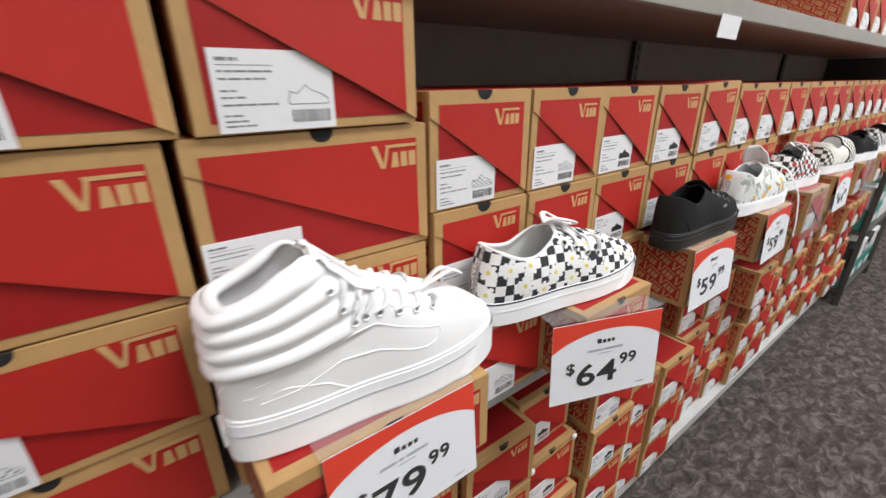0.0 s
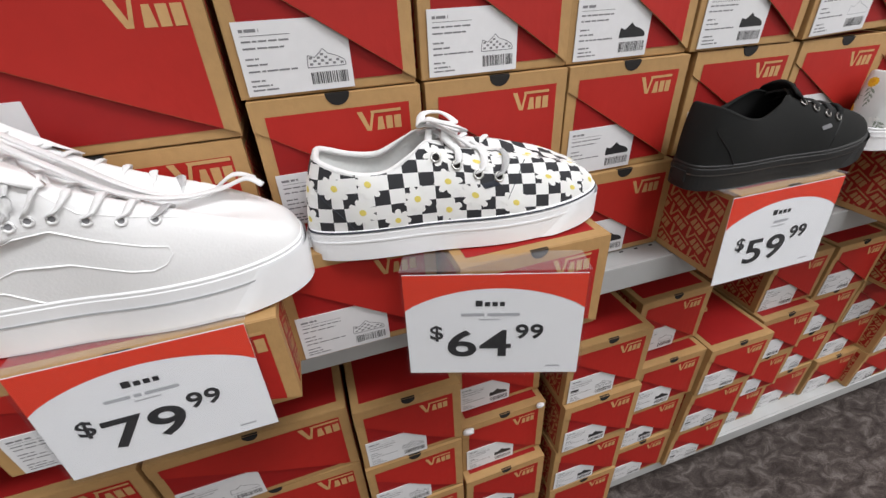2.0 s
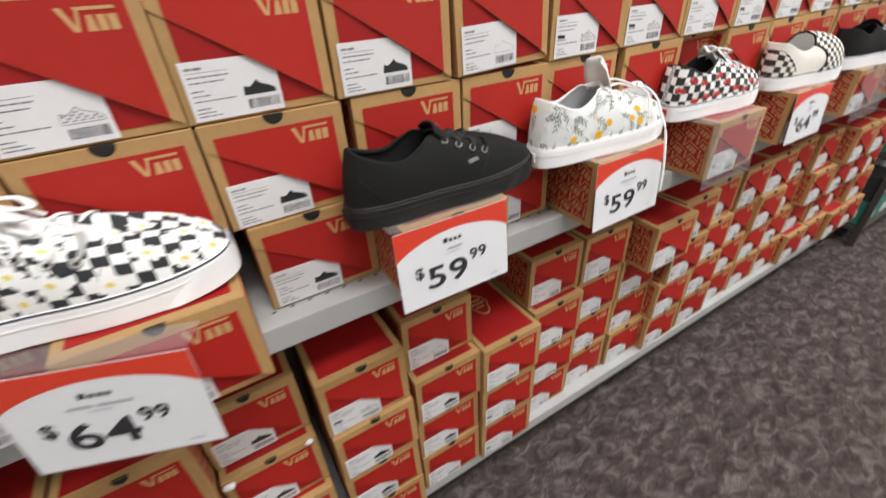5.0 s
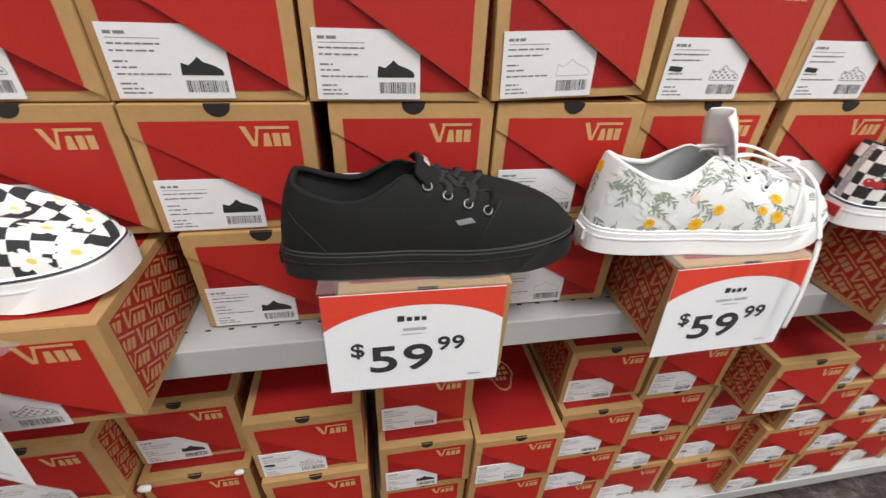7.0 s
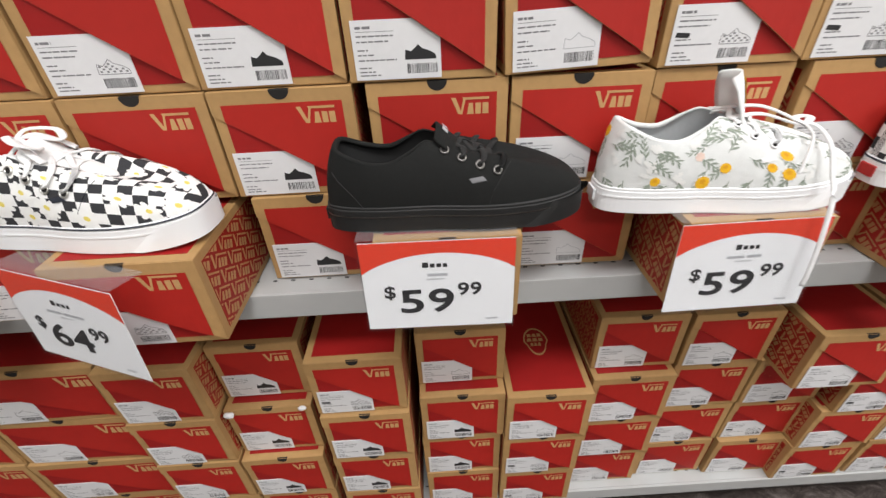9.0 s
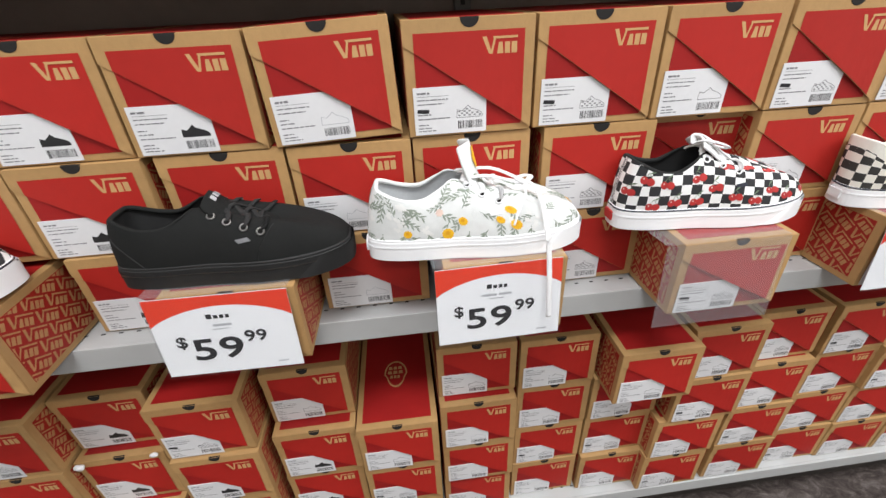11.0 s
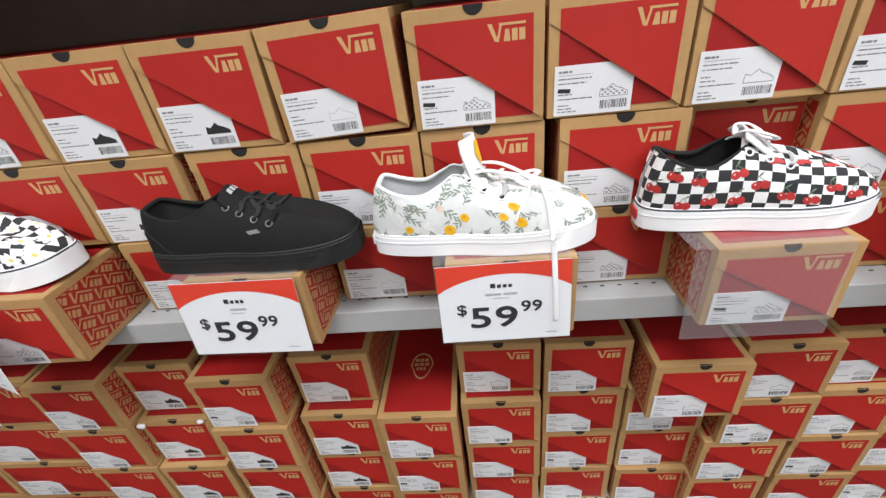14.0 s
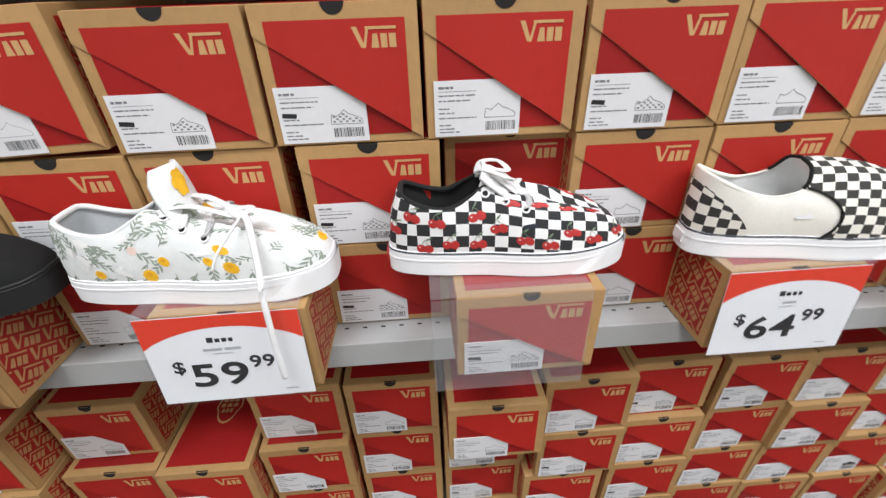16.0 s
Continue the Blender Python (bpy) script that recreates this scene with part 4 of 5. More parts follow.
def shoe(name, label, last, at, mats, laces="tied", stripe=True, tongue_up=0.0, bumper=True, slip=False, yaw=0.0, tongue_at=(0.445, 0.106), eyelet_at=((0.462, 0.087), (0.522, 0.080), (0.585, 0.073), (0.648, 0.067)), tag_x=0.575):
    root = tagged(new(name), label, "shoe", "shoes on display")
    L, W, S = last.length, last.width, last.sole
    root.matrix_world = pose(*at, 0, 0, yaw) @ pose(-L / 2, 0, 0)
    upper_mat, lining_mat, rubber, lace_mat, eye_mat, stripe_mat = mats[:6]
    sole = part("sole", sole_band(last, 0.0, S, 0.0), rubber, root, smooth=False)
    part("foxing_line", sole_band(last, S * 0.70, S * 0.70 + 0.0012, 0.0007, False), stripe_mat if not stripe else rubber, sole)
    part("foxing_tape", sole_band(last, S - 0.0010, S + 0.0036, -0.0004), rubber, sole)
    if stripe:
        part("sole_stripe", sole_band(last, S - 0.0004, S + 0.0027, 0.0004, False), stripe_mat, sole, "thin dark stripe round the sole")
    if bumper:
        rows = []
        for z in (0.001, S * 0.5, S * 0.93):
            row = []
            for k in range(25):
                t = 0.5 + (k / 24 - 0.5) * (0.235 + 0.10 * (1 - z / S))
                p = last.plan(t, 0.0022 if 0 < k < 24 else 0.0)
                row.append(Vector((p.x, p.y, z + last.rise(p.x))))
            rows.append(row)
        bm, _ = loft(rows, False)
        part("toe_bumper", bm, rubber, sole, smooth=True)
    upper = upper_with_uv(last, upper_mat, root)
    # lining and insole
    rows = []
    for j in range(6):
        row = []
        for k in range(N):
            c = last.top(k / N)
            o = last.plan(k / N, -0.010)
            o.x = min(o.x, L * 0.70)
            o.z = S + 0.003
            f = j / 5
            p = c.lerp(o, f)
            p.z = c.z + (o.z - c.z) * f ** 0.8
            q = Vector((p.x, p.y, p.z))
            q.y *= 1 - 0.10 * math.sin(math.pi * f) if f < 0.2 else 1
            row.append(q)
        rows.append(row)
    bm, vs = loft(rows)
    bm.faces.new(vs[-1])
    bmesh.ops.recalc_face_normals(bm, faces=bm.faces)
    part("lining", bm, lining_mat, root, smooth=True)
    thick, thin = (0.0062, 0.0022) if last.ribs else ((0.0026, 0.0014) if slip else (0.0030, 0.0013))
    part("collar_binding", roll([last.padding(k / N, thick, thin) for k in range(N)]), mats[0] if not slip and upper_mat not in (CHECK, CHECK_BIG, MINT_CANVAS) else (mats[6] if len(mats) > 6 else lining_mat), root, smooth=True)
    part("heel_tab", block(-0.0022, 0.0006, -0.009, 0.011, S * 0.34, S * 0.82, 0.0006), CHERRY if upper_mat is CHECK_BIG else rubber, sole)
    if slip:
        return root
    # tongue
    tip = last.topline[-1]
    way = [((tip[1] + 0.04) * L, 0, tip[3] - 0.006)]
    way += [((x + 0.008) * L, 0, z + 0.0015) for tau, x, _, z in reversed(last.topline) if tau >= 0.5 and x > tongue_at[0] + 0.03 and tau < 1]
    way = spline(way + [(tongue_at[0] * L, 0, tongue_at[1])], 12)
    rows = []
    twist = math.radians(10) if tongue_up > 0.02 else 0.0
    for j in range(13):
        f = j / 12
        at_f = f * (len(way) - 1)
        q = min(int(at_f), len(way) - 2)
        cx, _, cz = way[q].lerp(way[q + 1], at_f - q)
        half = 0.013 + 0.013 * min(f * 2, 1) - (0.006 * max(f - 0.9, 0) * 10)
        if twist:
            half = 0.014 + 0.014 * min(f * 1.6, 1) - 0.012 * max(f - 0.84, 0) ** 2 / 0.0256
        a = twist * f * f
        curl = 0.009 * (1 - 0.6 * f * (twist > 0))
        rows.append([Vector((cx - (0.014 * f if twist else 0.004) * abs(v) ** 2 + half * v * math.sin(a), 0.002 + (0.010 * f ** 3 if twist else 0) + half * v * math.cos(a), cz + 0.002 - curl * v * v)) for v in [-1 + q / 5 for q in range(11)]])
    bm, _ = loft(rows, False)
    bmesh.ops.recalc_face_normals(bm, faces=bm.faces)
    got = bmesh.ops.extrude_face_region(bm, geom=list(bm.faces))
    for v in got["geom"]:
        if isinstance(v, bmesh.types.BMVert):
            v.co += Vector((-0.0022, 0, -0.0020))
    bmesh.ops.recalc_face_normals(bm, faces=bm.faces)
    tongue = part("tongue", bm, upper_mat if upper_mat not in (CHECK, CHECK_BIG) else WHITE_CANVAS, root, smooth=True)
    def face(f, v):
        r = min(int(f * 12), 11)
        c = min(max((v + 1) * 5, 0), 9.999)
        q = int(c)
        lower, upper_row = rows[r][q].lerp(rows[r][q + 1], c - q), rows[r + 1][q].lerp(rows[r + 1][q + 1], c - q)
        a = twist * f * f
        return lower.lerp(upper_row, f * 12 - r) + Vector((0.0014 * math.cos(a), -0.0014 * math.sin(a), 0.0012))
    if upper_mat is BLACK_CANVAS:
        for v0, v1 in ((-0.42, -0.18), (-0.10, 0.14), (0.22, 0.40)):
            bm = bmesh.new()
            bm.faces.new([bm.verts.new(face(f, v)) for f, v in ((0.86, v0), (0.86, v1), (0.93, v1), (0.93, v0))])
            part("tongue_mark", bm, PALE_INK, tongue)
    if upper_mat is MINT_CANVAS:
        bm, bl = bmesh.new(), bmesh.new()
        for cf, cv, r in ((0.86, -0.15, 0.0075), (0.60, 0.3, 0.007)):
            bm.faces.new([bm.verts.new(face(cf + b * r / 0.085, cv + a * r / 0.024)) for a, b in petals(6, 0.8)])
            for k in range(5):
                g = 2.6 + 0.5 * k
                bl.faces.new([bl.verts.new(face(cf - 0.16 + (a * math.sin(g) + b * math.cos(g)) * 0.012 / 0.085, cv + 0.1 * k - 0.2 + (a * math.cos(g) - b * math.sin(g)) * 0.012 / 0.024)) for a, b in LEAF_SHAPE])
        tagged(part("flower_print", bm, YELLOW, tongue), kind="stuff")
        tagged(part("leaf_print", bl, SAGE, tongue), kind="stuff")
    # eyelets and laces
    holes = []
    lace_w = 0.0034
    ring_r = 0.0032 if last.ribs else 0.0040
    for x, z in eyelet_at:
        t, here = last.find(x, z)
        t_edge = last.along(x - 0.012, 0.985)
        pair = []
        for tt, te in ((t, t_edge), (1 - t, 1 - t_edge)):
            c, n = last.wall(tt, here), last.normal(tt, here)
            pair.append((last.wall(tt, here + 0.02), n, last.top(te), [last.wall(tt + (te - tt) * f, here + (0.985 - here) * f, 0.0021) for f in (0.12, 0.4, 0.7, 1.0)]))
            bm = bmesh.new()
            q = n.to_track_quat("Z", "Y").to_matrix().to_4x4()
            m = Matrix.Translation(c + n * 0.0008) @ q
            ring = [m @ Vector((ring_r * math.cos(a), ring_r * math.sin(a), 0)) for a in [2 * math.pi * i / 14 for i in range(14)]]
            tube_into(bm, ring, 0.0011, 0.0011, 6, True)
            part("eyelet", bm, eye_mat, root, smooth=True)
            disc = [m @ Vector(((ring_r - 0.0007) * math.cos(a), (ring_r - 0.0007) * math.sin(a), -0.0002)) for a in [2 * math.pi * i / 12 for i in range(12)]]
            bm = bmesh.new()
            bm.faces.new([bm.verts.new(p) for p in disc])
            part("eyelet_hole", bm, GREY_INK if last.ribs else HOLE, root)
        holes.append(pair)
    up = Vector((-0.25, 0, 1)).normalized()
    lace = None

    def add_lace(pts, rx=0.0040, ry=0.0015):
        nonlocal lace
        ob = part("lace", tube(spline(pts, 6), rx, ry, 8), lace_mat, root, smooth=True)
        lace = lace or ob
        return ob

    def cross_lace(one, two, rise):
        """From one eyelet up to the throat's edge, over the tongue and under the other edge."""
        a, na, _, ridge = one
        edge = two[2]
        mid = (ridge[-1] + edge) / 2 + up * rise
        add_lace([a - na * 0.0012, *ridge, mid, edge.lerp(mid, 0.25) - up * 0.001, edge - up * 0.004], lace_w, 0.0014)

    eyelets = len(eyelet_at)
    for k in range(eyelets):
        if k == eyelets - 1:
            (a, na, _, one), (b, nb, _, two) = holes[k]
            add_lace([a - na * 0.0012, *one, (one[-1] + two[-1]) / 2 + up * 0.003, *reversed(two), b - nb * 0.0012], lace_w, 0.0014)
        else:
            cross_lace(holes[k + 1][0], holes[k][1], 0.0055)
            cross_lace(holes[k + 1][1], holes[k][0], 0.0075)
    (a, na, edge_a, one), (b, nb, edge_b, two) = holes[0]
    knot = (edge_a + edge_b) / 2 + up * 0.008
    if laces == "tied":
        for sy in (-1, 1):
            add_lace([knot, knot + Vector((0.006, sy * 0.012, 0.008)), knot + Vector((0.026, sy * 0.024, 0.004)), knot + Vector((0.036, sy * 0.014, -0.004)), knot + Vector((0.012, sy * 0.006, 0.002)), knot])
            add_lace([knot, knot + Vector((0.012, sy * 0.012, 0.003)), knot + Vector((0.030, sy * 0.020, -0.008)), knot + Vector((0.040, sy * 0.022, -0.016))])
    elif laces == "loose":
        t = last.along(0.70, 0.72)
        c = last.wall(t, 0.72, 0.006)
        add_lace([a - na * 0.0012, *one, one[-1].lerp(c, 0.4) + Vector((0, 0.004, 0.008)), c + Vector((-0.010, 0.006, 0.007)), c + Vector((0.004, 0.004, 0.004))], 0.0042)
        add_lace([b - nb * 0.0012, *two, two[-1].lerp(c, 0.45) + Vector((0.004, 0.002, 0.012)), c + Vector((-0.004, 0.012, 0.009)), c + Vector((0.008, 0.008, 0.004))], 0.0042)
        add_lace([c + Vector((0.004, 0.006, 0.007)), c + Vector((0.012, -0.006, 0.004)), c + Vector((0.018, -0.022, -0.010)), c + Vector((0.021, -0.034, -0.034)), c + Vector((0.0225, -0.046, -0.056)), c + Vector((0.024, -0.054, -0.095)), c + Vector((0.025, -0.0585, -0.130)), c + Vector((0.026, -0.060, -0.160))], 0.0034, 0.0014)
        bow = c + Vector((0.002, 0.002, 0.006))
        add_lace([bow, bow + Vector((-0.004, -0.020, -0.006)), bow + Vector((-0.016, -0.036, -0.022)), bow + Vector((-0.022, -0.042, -0.036))], 0.0016, 0.0012)
        add_lace([bow, bow + Vector((0.010, 0.008, 0.004)), bow + Vector((0.004, 0.014, 0.004)), bow + Vector((-0.008, 0.006, 0.004)), bow], 0.0040)
    elif laces == "long":
        add_lace([knot - Vector((0.000, 0.000, -0.001)), knot + Vector((0.016, -0.006, -0.011)), knot + Vector((0.045, -0.006, -0.039)), knot + Vector((0.080, -0.002, -0.069)), knot + Vector((0.115, 0.006, -0.081)), knot + Vector((0.145, 0.012, -0.081)), knot + Vector((0.166, 0.010, -0.075)), knot + Vector((0.178, 0.006, -0.081))], 0.0042)
        add_lace([knot - Vector((0.000, 0.000, -0.001)), knot + Vector((0.016, 0.008, -0.013)), knot + Vector((0.048, 0.012, -0.042)), knot + Vector((0.085, 0.014, -0.073)), knot + Vector((0.125, 0.020, -0.089)), knot + Vector((0.155, 0.018, -0.073)), knot + Vector((0.172, 0.020, -0.079))], 0.0042)
    # side tag
    bm = bmesh.new()
    tag = [(-0.008, -0.0028), (0.008, -0.0028), (0.008, 0.0028), (-0.008, 0.0028)]
    if upper_mat is not WHITE_LEATHER:
        decal(last, bm, tag, last.along(tag_x, 0.40), 0.40, 0.15, 1.0, 0.0008)
        part("side_tag", bm, STRIPE if upper_mat in (CHECK, CHECK_BIG) else (GREY_INK if upper_mat is BLACK_CANVAS else SIGN_WHITE), root)
    return root


def scatter_prints(root, last, kind, seed):
    rng = random.Random(seed)
    if kind == "daisy":
        bm, bc = bmesh.new(), bmesh.new()
        spots = []
        for _ in range(900):
            t, s = rng.uniform(0.01, 0.99), rng.uniform(0.14, 0.84)
            p = last.wall(t, s)
            if all((p - q).length > 0.0250 for q in spots):
                spots.append(p)
                r = rng.uniform(0.0118, 0.0138)
                turn = rng.uniform(0, 1)
                decal(last, bm, petals(8, 0.66), t, s, turn, r, 0.0004)
                decal(last, bc, DISC, t, s, 0, r * 0.23, 0.0006)
        tagged(part("daisy_petals", bm, PETAL, root, "white printed daisies"), kind="stuff")
        tagged(part("daisy_centre", bc, LEMON, root, "yellow daisy centres"), kind="stuff")
    elif kind == "floral":
        leaves, flowers, pale, blush, hearts = (bmesh.new() for _ in range(5))
        spots = []
        for _ in range(4000):
            t, s = rng.uniform(0.01, 0.99), rng.uniform(0.12, 0.90)
            p = last.wall(t, s)
            if all((p - q).length > 0.0158 for q in spots):
                spots.append(p)
                k = rng.random()
                if k < 0.26:
                    r = rng.uniform(0.0055, 0.0080)
                    decal(last, pale, petals(9, 0.70), t, s, rng.uniform(0, 6), r * 1.2, 0.0006)
                    decal(last, flowers, petals(11, 0.86), t, s, rng.uniform(0, 6), r, 0.0008)
                    decal(last, hearts, petals(5, 0.6), t, s + 0.02, rng.uniform(0, 6), r * 0.45, 0.0010)
                elif k < 0.52:
                    for _ in range(5):
                        decal(last, pale, petals(5, 0.6), t, s, rng.uniform(0, 6), rng.uniform(0.0018, 0.0040), 0.0007)
                        t, s = min(max(t + rng.uniform(-0.012, 0.012), 0.01), 0.99), min(max(s + rng.uniform(-0.09, 0.09), 0.1), 0.9)
                elif k < 0.57:
                    decal(last, blush, petals(7, 0.8), t, s, rng.uniform(0, 6), 0.005, 0.0006)
                base = rng.uniform(0, 2 * math.pi)
                for i in range(7):
                    f = 0.004 + 0.0032 * i
                    ox, oz = f * math.cos(base), f * math.sin(base)
                    turn = base + (0.62 if i % 2 else -0.62)
                    q = 0.0100 - 0.0006 * i
                    shape = [(ox + q * (a * math.cos(turn) - 0.8 * b * math.sin(turn)), oz + q * (a * math.sin(turn) + 0.8 * b * math.cos(turn))) for a, b in LEAF_SHAPE]
                    decal(last, leaves, shape, t, s, 0, 1.0, 0.0004)
                side = (-0.0003 * math.sin(base), 0.0003 * math.cos(base))
                far_end = (0.026 * math.cos(base), 0.026 * math.sin(base))
                decal(last, leaves, [(side[0], side[1]), (-side[0], -side[1]), (far_end[0] - side[0], far_end[1] - side[1]), (far_end[0] + side[0], far_end[1] + side[1])], t, s, 0, 1.0, 0.0004)
        tagged(part("leaf_print", leaves, SAGE, root, "grey-green printed leaf sprigs"), kind="stuff")
        tagged(part("flower_print", flowers, YELLOW, root, "yellow printed flowers"), kind="stuff")
        tagged(part("flower_heart_print", hearts, AMBER, root, "amber flower centres"), kind="stuff")
        tagged(part("pale_flower_print", pale, PETAL, root, "white printed flowers"), kind="stuff")
        tagged(part("blush_flower_print", blush, BLUSH, root), kind="stuff")
    elif kind == "cherry":
        red, green, pale = bmesh.new(), bmesh.new(), bmesh.new()
        spots = []
        for _ in range(900):
            t, s = rng.uniform(0.03, 0.70), rng.uniform(0.14, 0.76)
            p = last.wall(t, s)
            if all((p - q).length > 0.0255 for q in spots):
                spots.append(p)
                r = 0.0052
                for sx in (-1, 1):
                    decal(last, red, [(a * r + sx * 0.0042, b * r - 0.003) for a, b in DISC], t, s, 0, 1.0, 0.0006 + 0.0002 * sx)
                    decal(last, green, [(sx * 0.0042, 0.002), (sx * 0.0042 + 0.0008, 0.002), (0.0006, 0.0085), (-0.0002, 0.0085)], t, s, 0, 1.0, 0.0010)
                decal(last, green, [(0.0005 + 0.008 * a, 0.008 + 0.008 * b + 0.004 * a) for a, b in LEAF_SHAPE], t, s, 0, 1.0, 0.0010)
                decal(last, pale, [(-0.0055 + 0.0011 * a, -0.001 + 0.0011 * b) for a, b in DISC], t, s, 0, 1.0, 0.0014)
        tagged(part("cherry_print", red, CHERRY, root, "red printed cherries"), kind="stuff")
        tagged(part("cherry_leaf_print", green, LEAF, root, "dark green printed stems and leaves"), kind="stuff")
        tagged(part("cherry_glint_print", pale, BLUSH, root), kind="stuff")


LOW_TOP = [(0.0, 0.056, 0.0, 0.0925), (0.10, 0.068, 0.021, 0.0912), (0.27, 0.17, 0.031, 0.0795), (0.36, 0.265, 0.030, 0.0775), (0.46, 0.350, 0.024, 0.089), (0.53, 0.395, 0.018, 0.0955), (0.75, 0.53, 0.0135, 0.082), (0.93, 0.65, 0.010, 0.0680), (1.0, 0.685, 0.0, 0.0635)]
TALLER = [(t, x, half, z * (1.04 + 0.05 * t)) for t, x, half, z in LOW_TOP]
HIGH_TOP = [(0.0, 0.02, 0.0, 0.141), (0.10, 0.035, 0.024, 0.142), (0.30, 0.13, 0.032, 0.150), (0.42, 0.235, 0.030, 0.164), (0.50, 0.290, 0.021, 0.168), (0.60, 0.35, 0.015, 0.146), (0.72, 0.43, 0.013, 0.118), (0.86, 0.57, 0.013, 0.091), (0.95, 0.67, 0.010, 0.0795), (1.0, 0.70, 0.0, 0.0760)]
SLIP_TOP = [(0.0, 0.02, 0.0, 0.097), (0.10, 0.035, 0.022, 0.096), (0.30, 0.15, 0.031, 0.083), (0.46, 0.265, 0.031, 0.077), (0.66, 0.385, 0.029, 0.085), (0.85, 0.415, 0.018, 0.103), (1.0, 0.415, 0.0, 0.109)]
TOP_Z = Z1 + 0.1175 + 0.0012

low = lambda length=0.270: Last(length, 0.102, 0.028, LOW_TOP)
# white padded high-top on a thick sole
hi_last = Last(0.286, 0.106, 0.040, HIGH_TOP, ribs=4, full=1.2)
hi = shoe("high_top_shoe", "plain white leather high-top platform sneaker, laces hanging loose", hi_last, (0.296, 0.352, Z1 + 0.1055), (WHITE_LEATHER, WHITE_CANVAS, WHITE_RUBBER, WHITE_LACE, WHITE_LEATHER, PALE_INK), "long", False, 0.004, yaw=-0.5, tongue_at=(0.315, 0.172), eyelet_at=((0.32, 0.141), (0.348, 0.123), (0.382, 0.107), (0.42, 0.095), (0.467, 0.083), (0.531, 0.075), (0.598, 0.070), (0.667, 0.066)))
for a, b in ((0, 1), (1, 0)):
    f = (lambda t: t) if a == 0 else (lambda t: 1 - t)
    part("side_stripe", strip_on(hi_last, [(f(t), s) for t, s in ((0.03, 0.30), (0.10, 0.28), (0.17, 0.35), (0.215, 0.41), (0.245, 0.40), (0.275, 0.335), (0.305, 0.285), (0.322, 0.265), (0.319, 0.21), (0.308, 0.155), (0.295, 0.13), (0.278, 0.14), (0.24, 0.21), (0.20, 0.24), (0.15, 0.16), (0.10, 0.14))], 0.0008, 0.0001), WHITE_LEATHER, hi)
    part("heel_seam", strip_on(hi_last, [(f(t), s) for t, s in ((0.02, 0.26), (0.08, 0.20), (0.14, 0.20), (0.18, 0.12), (0.20, 0.03))], 0.0008, 0.0001), WHITE_LEATHER, hi)
    part("eyelet_stay", strip_on(hi_last, [(f(t), s) for t, s in ((0.255, 0.95), (0.262, 0.80), (0.285, 0.52), (0.33, 0.50), (0.38, 0.50), (0.43, 0.52), (0.46, 0.62))], 0.0008, 0.0001), WHITE_LEATHER, hi)

for side in (0, 1):
    near = (lambda t: t) if side == 0 else (lambda t: 1 - t)
    rows = []
    for j in range(9):
        v = j / 8
        mid, half = 0.262 + 0.010 * (1 - v), 0.024 * math.sqrt(max(1 - (2 * v - 1) ** 4, 0.02))
        rows.append([hi_last.wall(near(mid + half * (q / 4 - 1)), 0.66 + 0.32 * v, 0.0042) for q in range(9)])
    bm, _ = loft(rows, False)
    bmesh.ops.recalc_face_normals(bm, faces=bm.faces)
    got = bmesh.ops.extrude_face_region(bm, geom=list(bm.faces))
    for v in got["geom"]:
        if isinstance(v, bmesh.types.BMVert):
            v.co.y += 0.0028 if side == 0 else -0.0028
    bmesh.ops.recalc_face_normals(bm, faces=bm.faces)
    part("eyelet_flap", bm, WHITE_LEATHER, hi, smooth=True)
d_last = Last(0.292, 0.106, 0.029, TALLER)
daisy = shoe("low_top_shoe", "black and white checked sneaker printed with daisies", d_last, (0.589, 0.356, TOP_Z), (CHECK, OFFWHITE_LINING, WHITE_RUBBER, WHITE_LACE, STEEL, STRIPE, WHITE_CANVAS), "tied", True, 0.009, yaw=-4, tongue_at=(0.46, 0.111), eyelet_at=((0.415, 0.090), (0.475, 0.082), (0.538, 0.073), (0.603, 0.065)))
scatter_prints(daisy, d_last, "daisy", 3)
SEAM = ((0.372, 0.62), (0.352, 0.55), (0.325, 0.42), (0.300, 0.24), (0.288, 0.04))
part("side_seam", strip_on(d_last, SEAM, 0.0006, 0.0002), STRIPE, daisy)
part("heel_seam", strip_on(d_last, ((0.055, 0.62), (0.075, 0.50), (0.105, 0.30), (0.125, 0.05)), 0.0006, 0.0002), STRIPE, daisy)
b_last = low(0.284)
black = shoe("low_top_shoe", "all-black canvas low-top sneaker with black sole", b_last, (1.0065, 0.354, TOP_Z), (BLACK_CANVAS, BLACK_LINING, BLACK_RUBBER, BLACK_LACE, DARK_METAL, DARK_METAL), "short", False, 0.013, yaw=1.9)
part("side_seam", strip_on(b_last, SEAM, 0.0007, 0.0003), BLACK_RUBBER, black)
part("heel_seam", strip_on(b_last, ((0.055, 0.62), (0.075, 0.50), (0.105, 0.30), (0.125, 0.05)), 0.0007, 0.0003), BLACK_RUBBER, black)
f_last = Last(0.284, 0.102, 0.028, TALLER)
floral = shoe("low_top_shoe", "pale sage sneaker with yellow floral print, lace dangling", f_last, (1.310, 0.359, TOP_Z), (MINT_CANVAS, GREY_LINING, WHITE_RUBBER, WHITE_LACE, SIGN_WHITE, WHITE_RUBBER, MINT_CANVAS), "loose", False, 0.036, yaw=-0.3, tongue_at=(0.490, 0.139), eyelet_at=((0.457, 0.095), (0.518, 0.085), (0.59, 0.077)))
scatter_prints(floral, f_last, "floral", 21)
c_last = Last(0.272, 0.102, 0.028, TALLER)
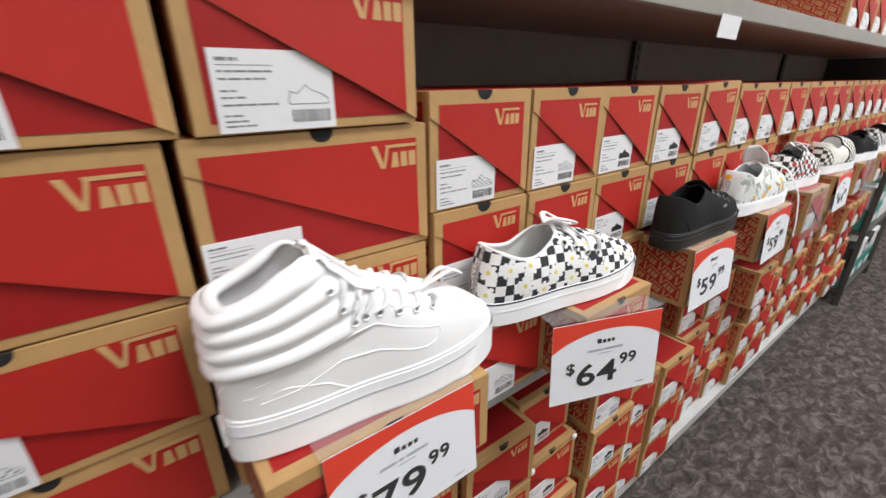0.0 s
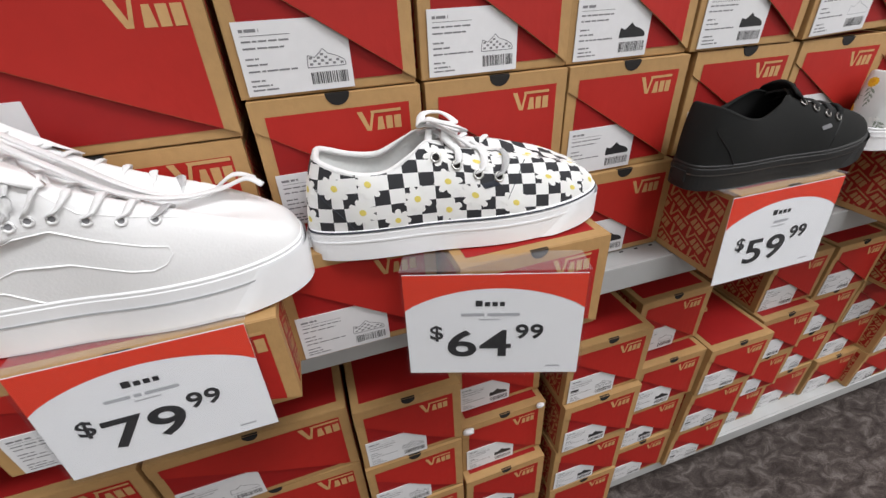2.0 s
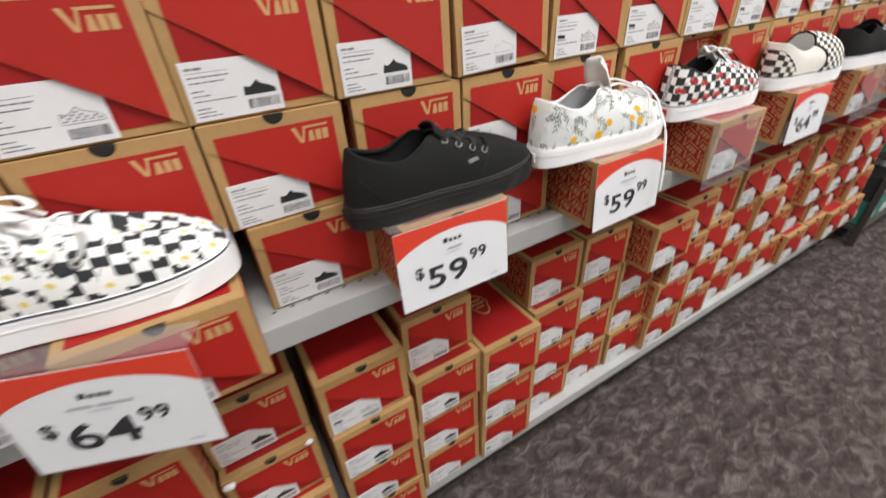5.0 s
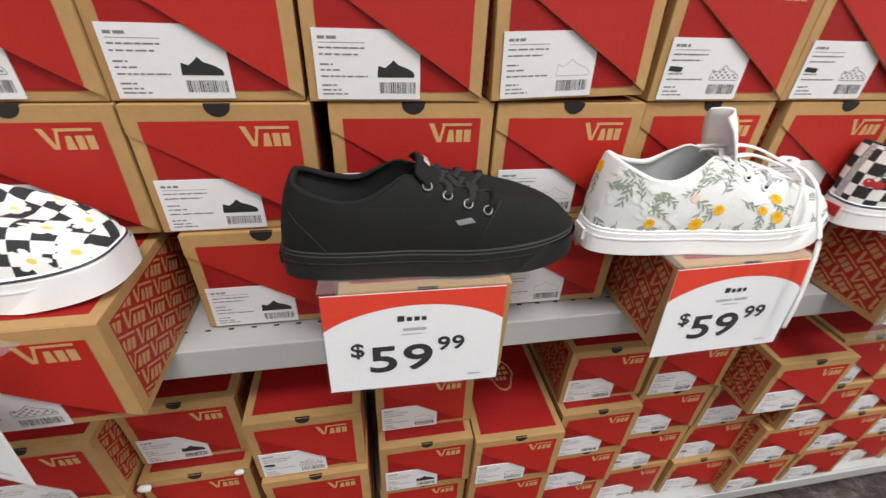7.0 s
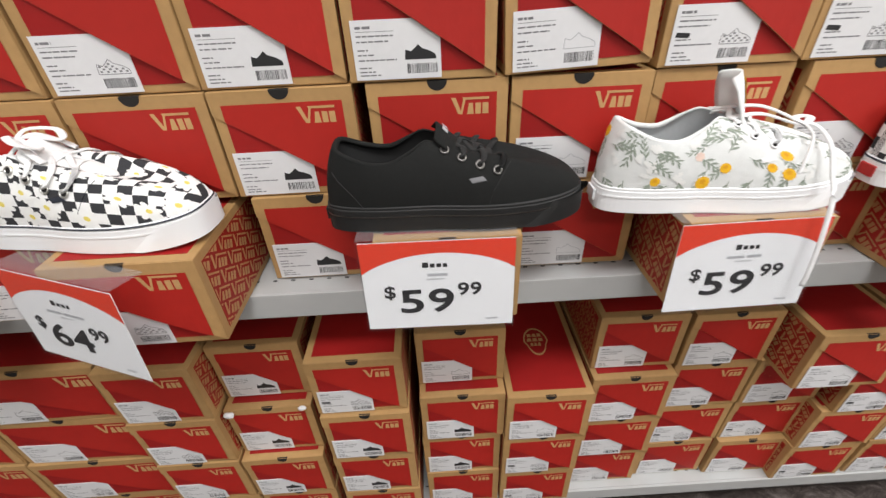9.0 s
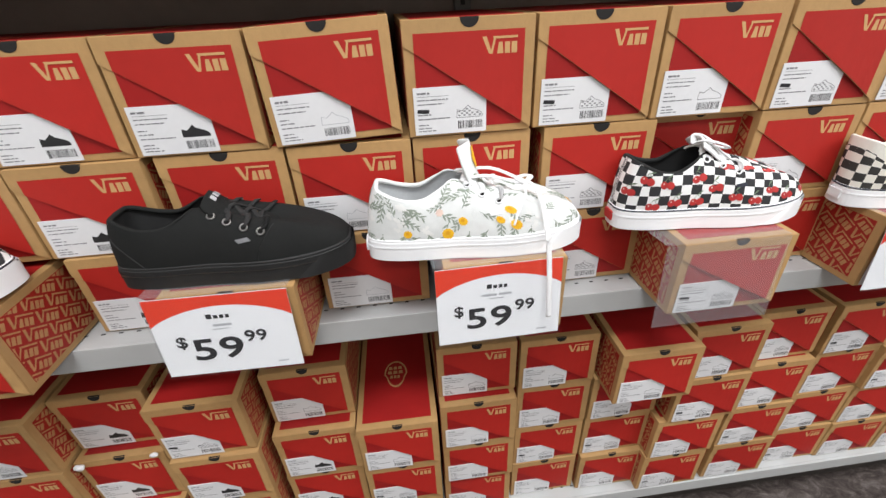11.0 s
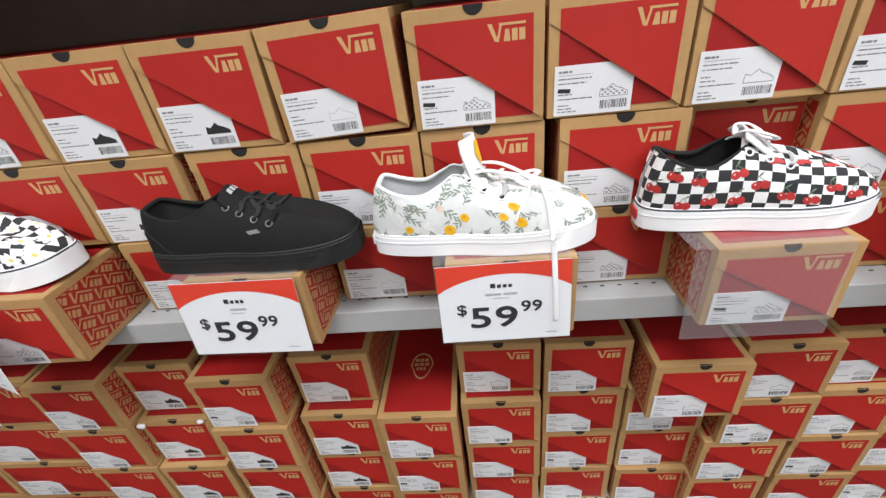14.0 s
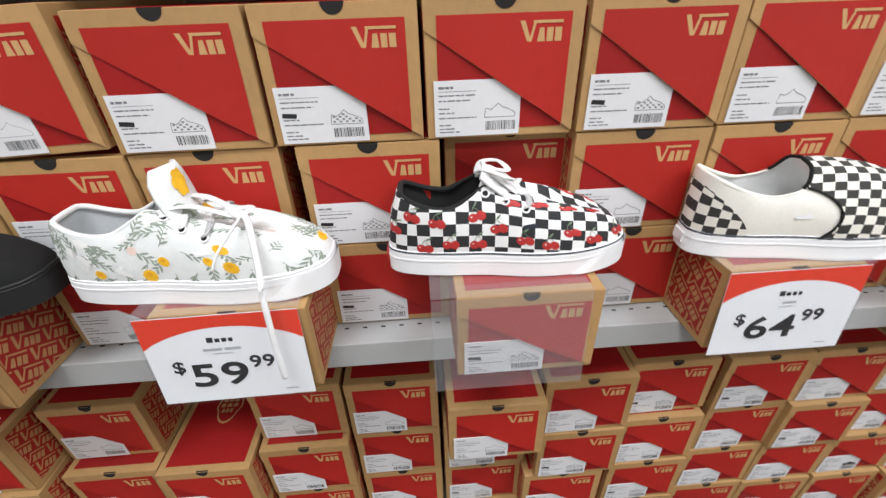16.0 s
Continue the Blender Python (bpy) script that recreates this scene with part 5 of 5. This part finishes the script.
cherry = shoe("low_top_shoe", "black and white checked sneaker printed with cherries", c_last, (1.647, 0.374, TOP_Z), (CHECK_BIG, BLACK_LINING, WHITE_RUBBER, WHITE_LACE, SIGN_WHITE, STRIPE, BLACK_LINING), "tied", True, 0.010, yaw=-1.4, tongue_at=(0.40, 0.119), eyelet_at=((0.40, 0.096), (0.475, 0.088), (0.555, 0.080)))
scatter_prints(cherry, c_last, "cherry", 5)
s_last = Last(0.269, 0.102, 0.028, SLIP_TOP)
slip = shoe("slip_on_shoe", "cream slip-on sneaker with checked heel and toe", s_last, (1.999, 0.367, TOP_Z), (CREAM_CANVAS, OFFWHITE_LINING, WHITE_RUBBER, WHITE_LACE, STEEL, STRIPE, CREAM_CANVAS), slip=True, yaw=-4)
vamp = lambda s: (eased([(0.0, 0.245), (0.45, 0.285), (0.8, 0.318), (1.0, 0.335)], s)[0], 1 - eased([(0.0, 0.245), (0.45, 0.285), (0.8, 0.318), (1.0, 0.335)], s)[0])
upper_with_uv(s_last, CHECK_CREAM, slip, 0.30, 0.70, 1.0, "black and cream checked vamp", 0.0008, "vamp", vamp)
counter = lambda s: 0.15 * math.sqrt(max(1 - (s / 0.80) ** 2, 0.004))
upper_with_uv(s_last, CHECK_CREAM, slip, 0.0, 0.15, 0.78, "black and cream checked heel", 0.0008, "heel_patch", lambda s: (0.0, counter(s)))
upper_with_uv(s_last, CHECK_CREAM, slip, 0.85, 1.0, 0.78, "black and cream checked heel", 0.0008, "heel_patch", lambda s: (1 - counter(s), 1.0))
for f in (lambda t: t, lambda t: 1 - t):
    part("elastic_gore", strip_on(s_last, [(f(vamp(s)[0]), s) for s in [0.99 - 0.96 * k / 14 for k in range(15)]], 0.0022, 0.0012), BLACK_CANVAS, slip, "black elastic edge")
part("vamp_binding", tube([s_last.top(0.325 + 0.35 * k / 24) + Vector((-0.001, 0, 0.0006)) for k in range(25)], 0.0021, 0.0021, 8), BLACK_CANVAS, slip, "black elastic edge")
bm = bmesh.new()
decal(s_last, bm, [(-0.009, -0.003), (0.009, -0.003), (0.009, 0.003), (-0.009, 0.003)], 0.235, 0.5, 0.1, 1.0, 0.001)
part("side_tag", bm, SIGN_WHITE, slip)
# further pairs along the shelf
n_last = low()
shoe("low_top_shoe", "black sneaker with checked panel and white sole", n_last, (2.33, 0.362, TOP_Z), (BLACK_CANVAS, BLACK_LINING, WHITE_RUBBER, BLACK_LACE, STEEL, STRIPE), "short", True, 0.004, yaw=-4)
k_last = Last(0.272, 0.102, 0.028, SLIP_TOP)
shoe("slip_on_shoe", "black and white checked slip-on sneaker on a box", k_last, (2.66, 0.362, TOP_Z), (CHECK, BLACK_LINING, WHITE_RUBBER, WHITE_LACE, STEEL, STRIPE, BLACK_CANVAS), slip=True, yaw=-4)
w_last = low()
shoe("low_top_shoe", "plain white canvas low-top sneaker on a box", w_last, (3.00, 0.362, TOP_Z), (WHITE_CANVAS, OFFWHITE_LINING, WHITE_RUBBER, WHITE_LACE, STEEL, STRIPE), "tied", False, 0.004, yaw=-4)


# ---- the next bay and the low table beyond ----
def plain_carton(x, y, z, w, d, h, mat, label, group):
    ob = tagged(new("carton"), label, "shoe box", group)
    ob.matrix_world = pose(x, y, z)
    part("body", block(-w / 2, w / 2, 0, d, 0, h - 0.036, 0.0015), mat, ob)
    part("lid", block(-w / 2 - 0.002, w / 2 + 0.002, -0.002, d + 0.002, h - 0.0355, h, 0.0015), mat, ob)
    part("size_label", block(-w * 0.32, w * 0.25, -0.0008, -0.0001, 0.012, 0.06), PAPER, ob)


bay = tagged(new("end_rack"), "black steel rack holding boxes past the red wall", "rack")
for z in (0.10, 0.46, 0.82, 1.18):
    part("rack_shelf", block(3.35, 4.10, 0.36, 0.72, z - 0.02, z, 0.002), DARK_STEEL, bay)
for x, y in ((3.36, 0.37), (4.09, 0.37), (3.36, 0.71), (4.09, 0.71)):
    part("rack_post", block(x - 0.012, x + 0.012, y - 0.012, y + 0.012, 0.0, 1.30, 0.002), DARK_STEEL, bay)
for z in (0.102, 0.462, 0.822, 1.182):
    for k in range(4):
        for j in range(2 if z < 1.1 else 1):
            mt, lb = far.choice(((GREEN_BOX, "teal cardboard shoe box with white label on rack"), (DARK_BOX, "black cardboard shoe box with white label on rack"), (PAPER, "white cardboard shoe box on the black rack")))
            plain_carton(3.46 + 0.175 * k, 0.38, z + 0.126 * j, 0.165, 0.30, 0.123, mt, lb, "boxes on the end rack")
table = tagged(new("display_table"), "low display table with a black plinth", "display table")
part("plinth", block(4.05, 5.2, -0.55, -0.03, 0.0, 0.42, 0.004), DARK_BOX, table)
part("tabletop", block(4.0, 5.25, -0.60, 0.02, 0.421, 0.46, 0.004), DARK_STEEL, table)
for k in range(5):
    for j in range(2):
        plain_carton(4.12 + 0.2 * k, -0.58, 0.462 + 0.112 * j, 0.185, 0.30, 0.11, PINK_BOX if (k + j) % 3 else PAPER, "pale pink shoe box on the low table", "boxes on the low table")
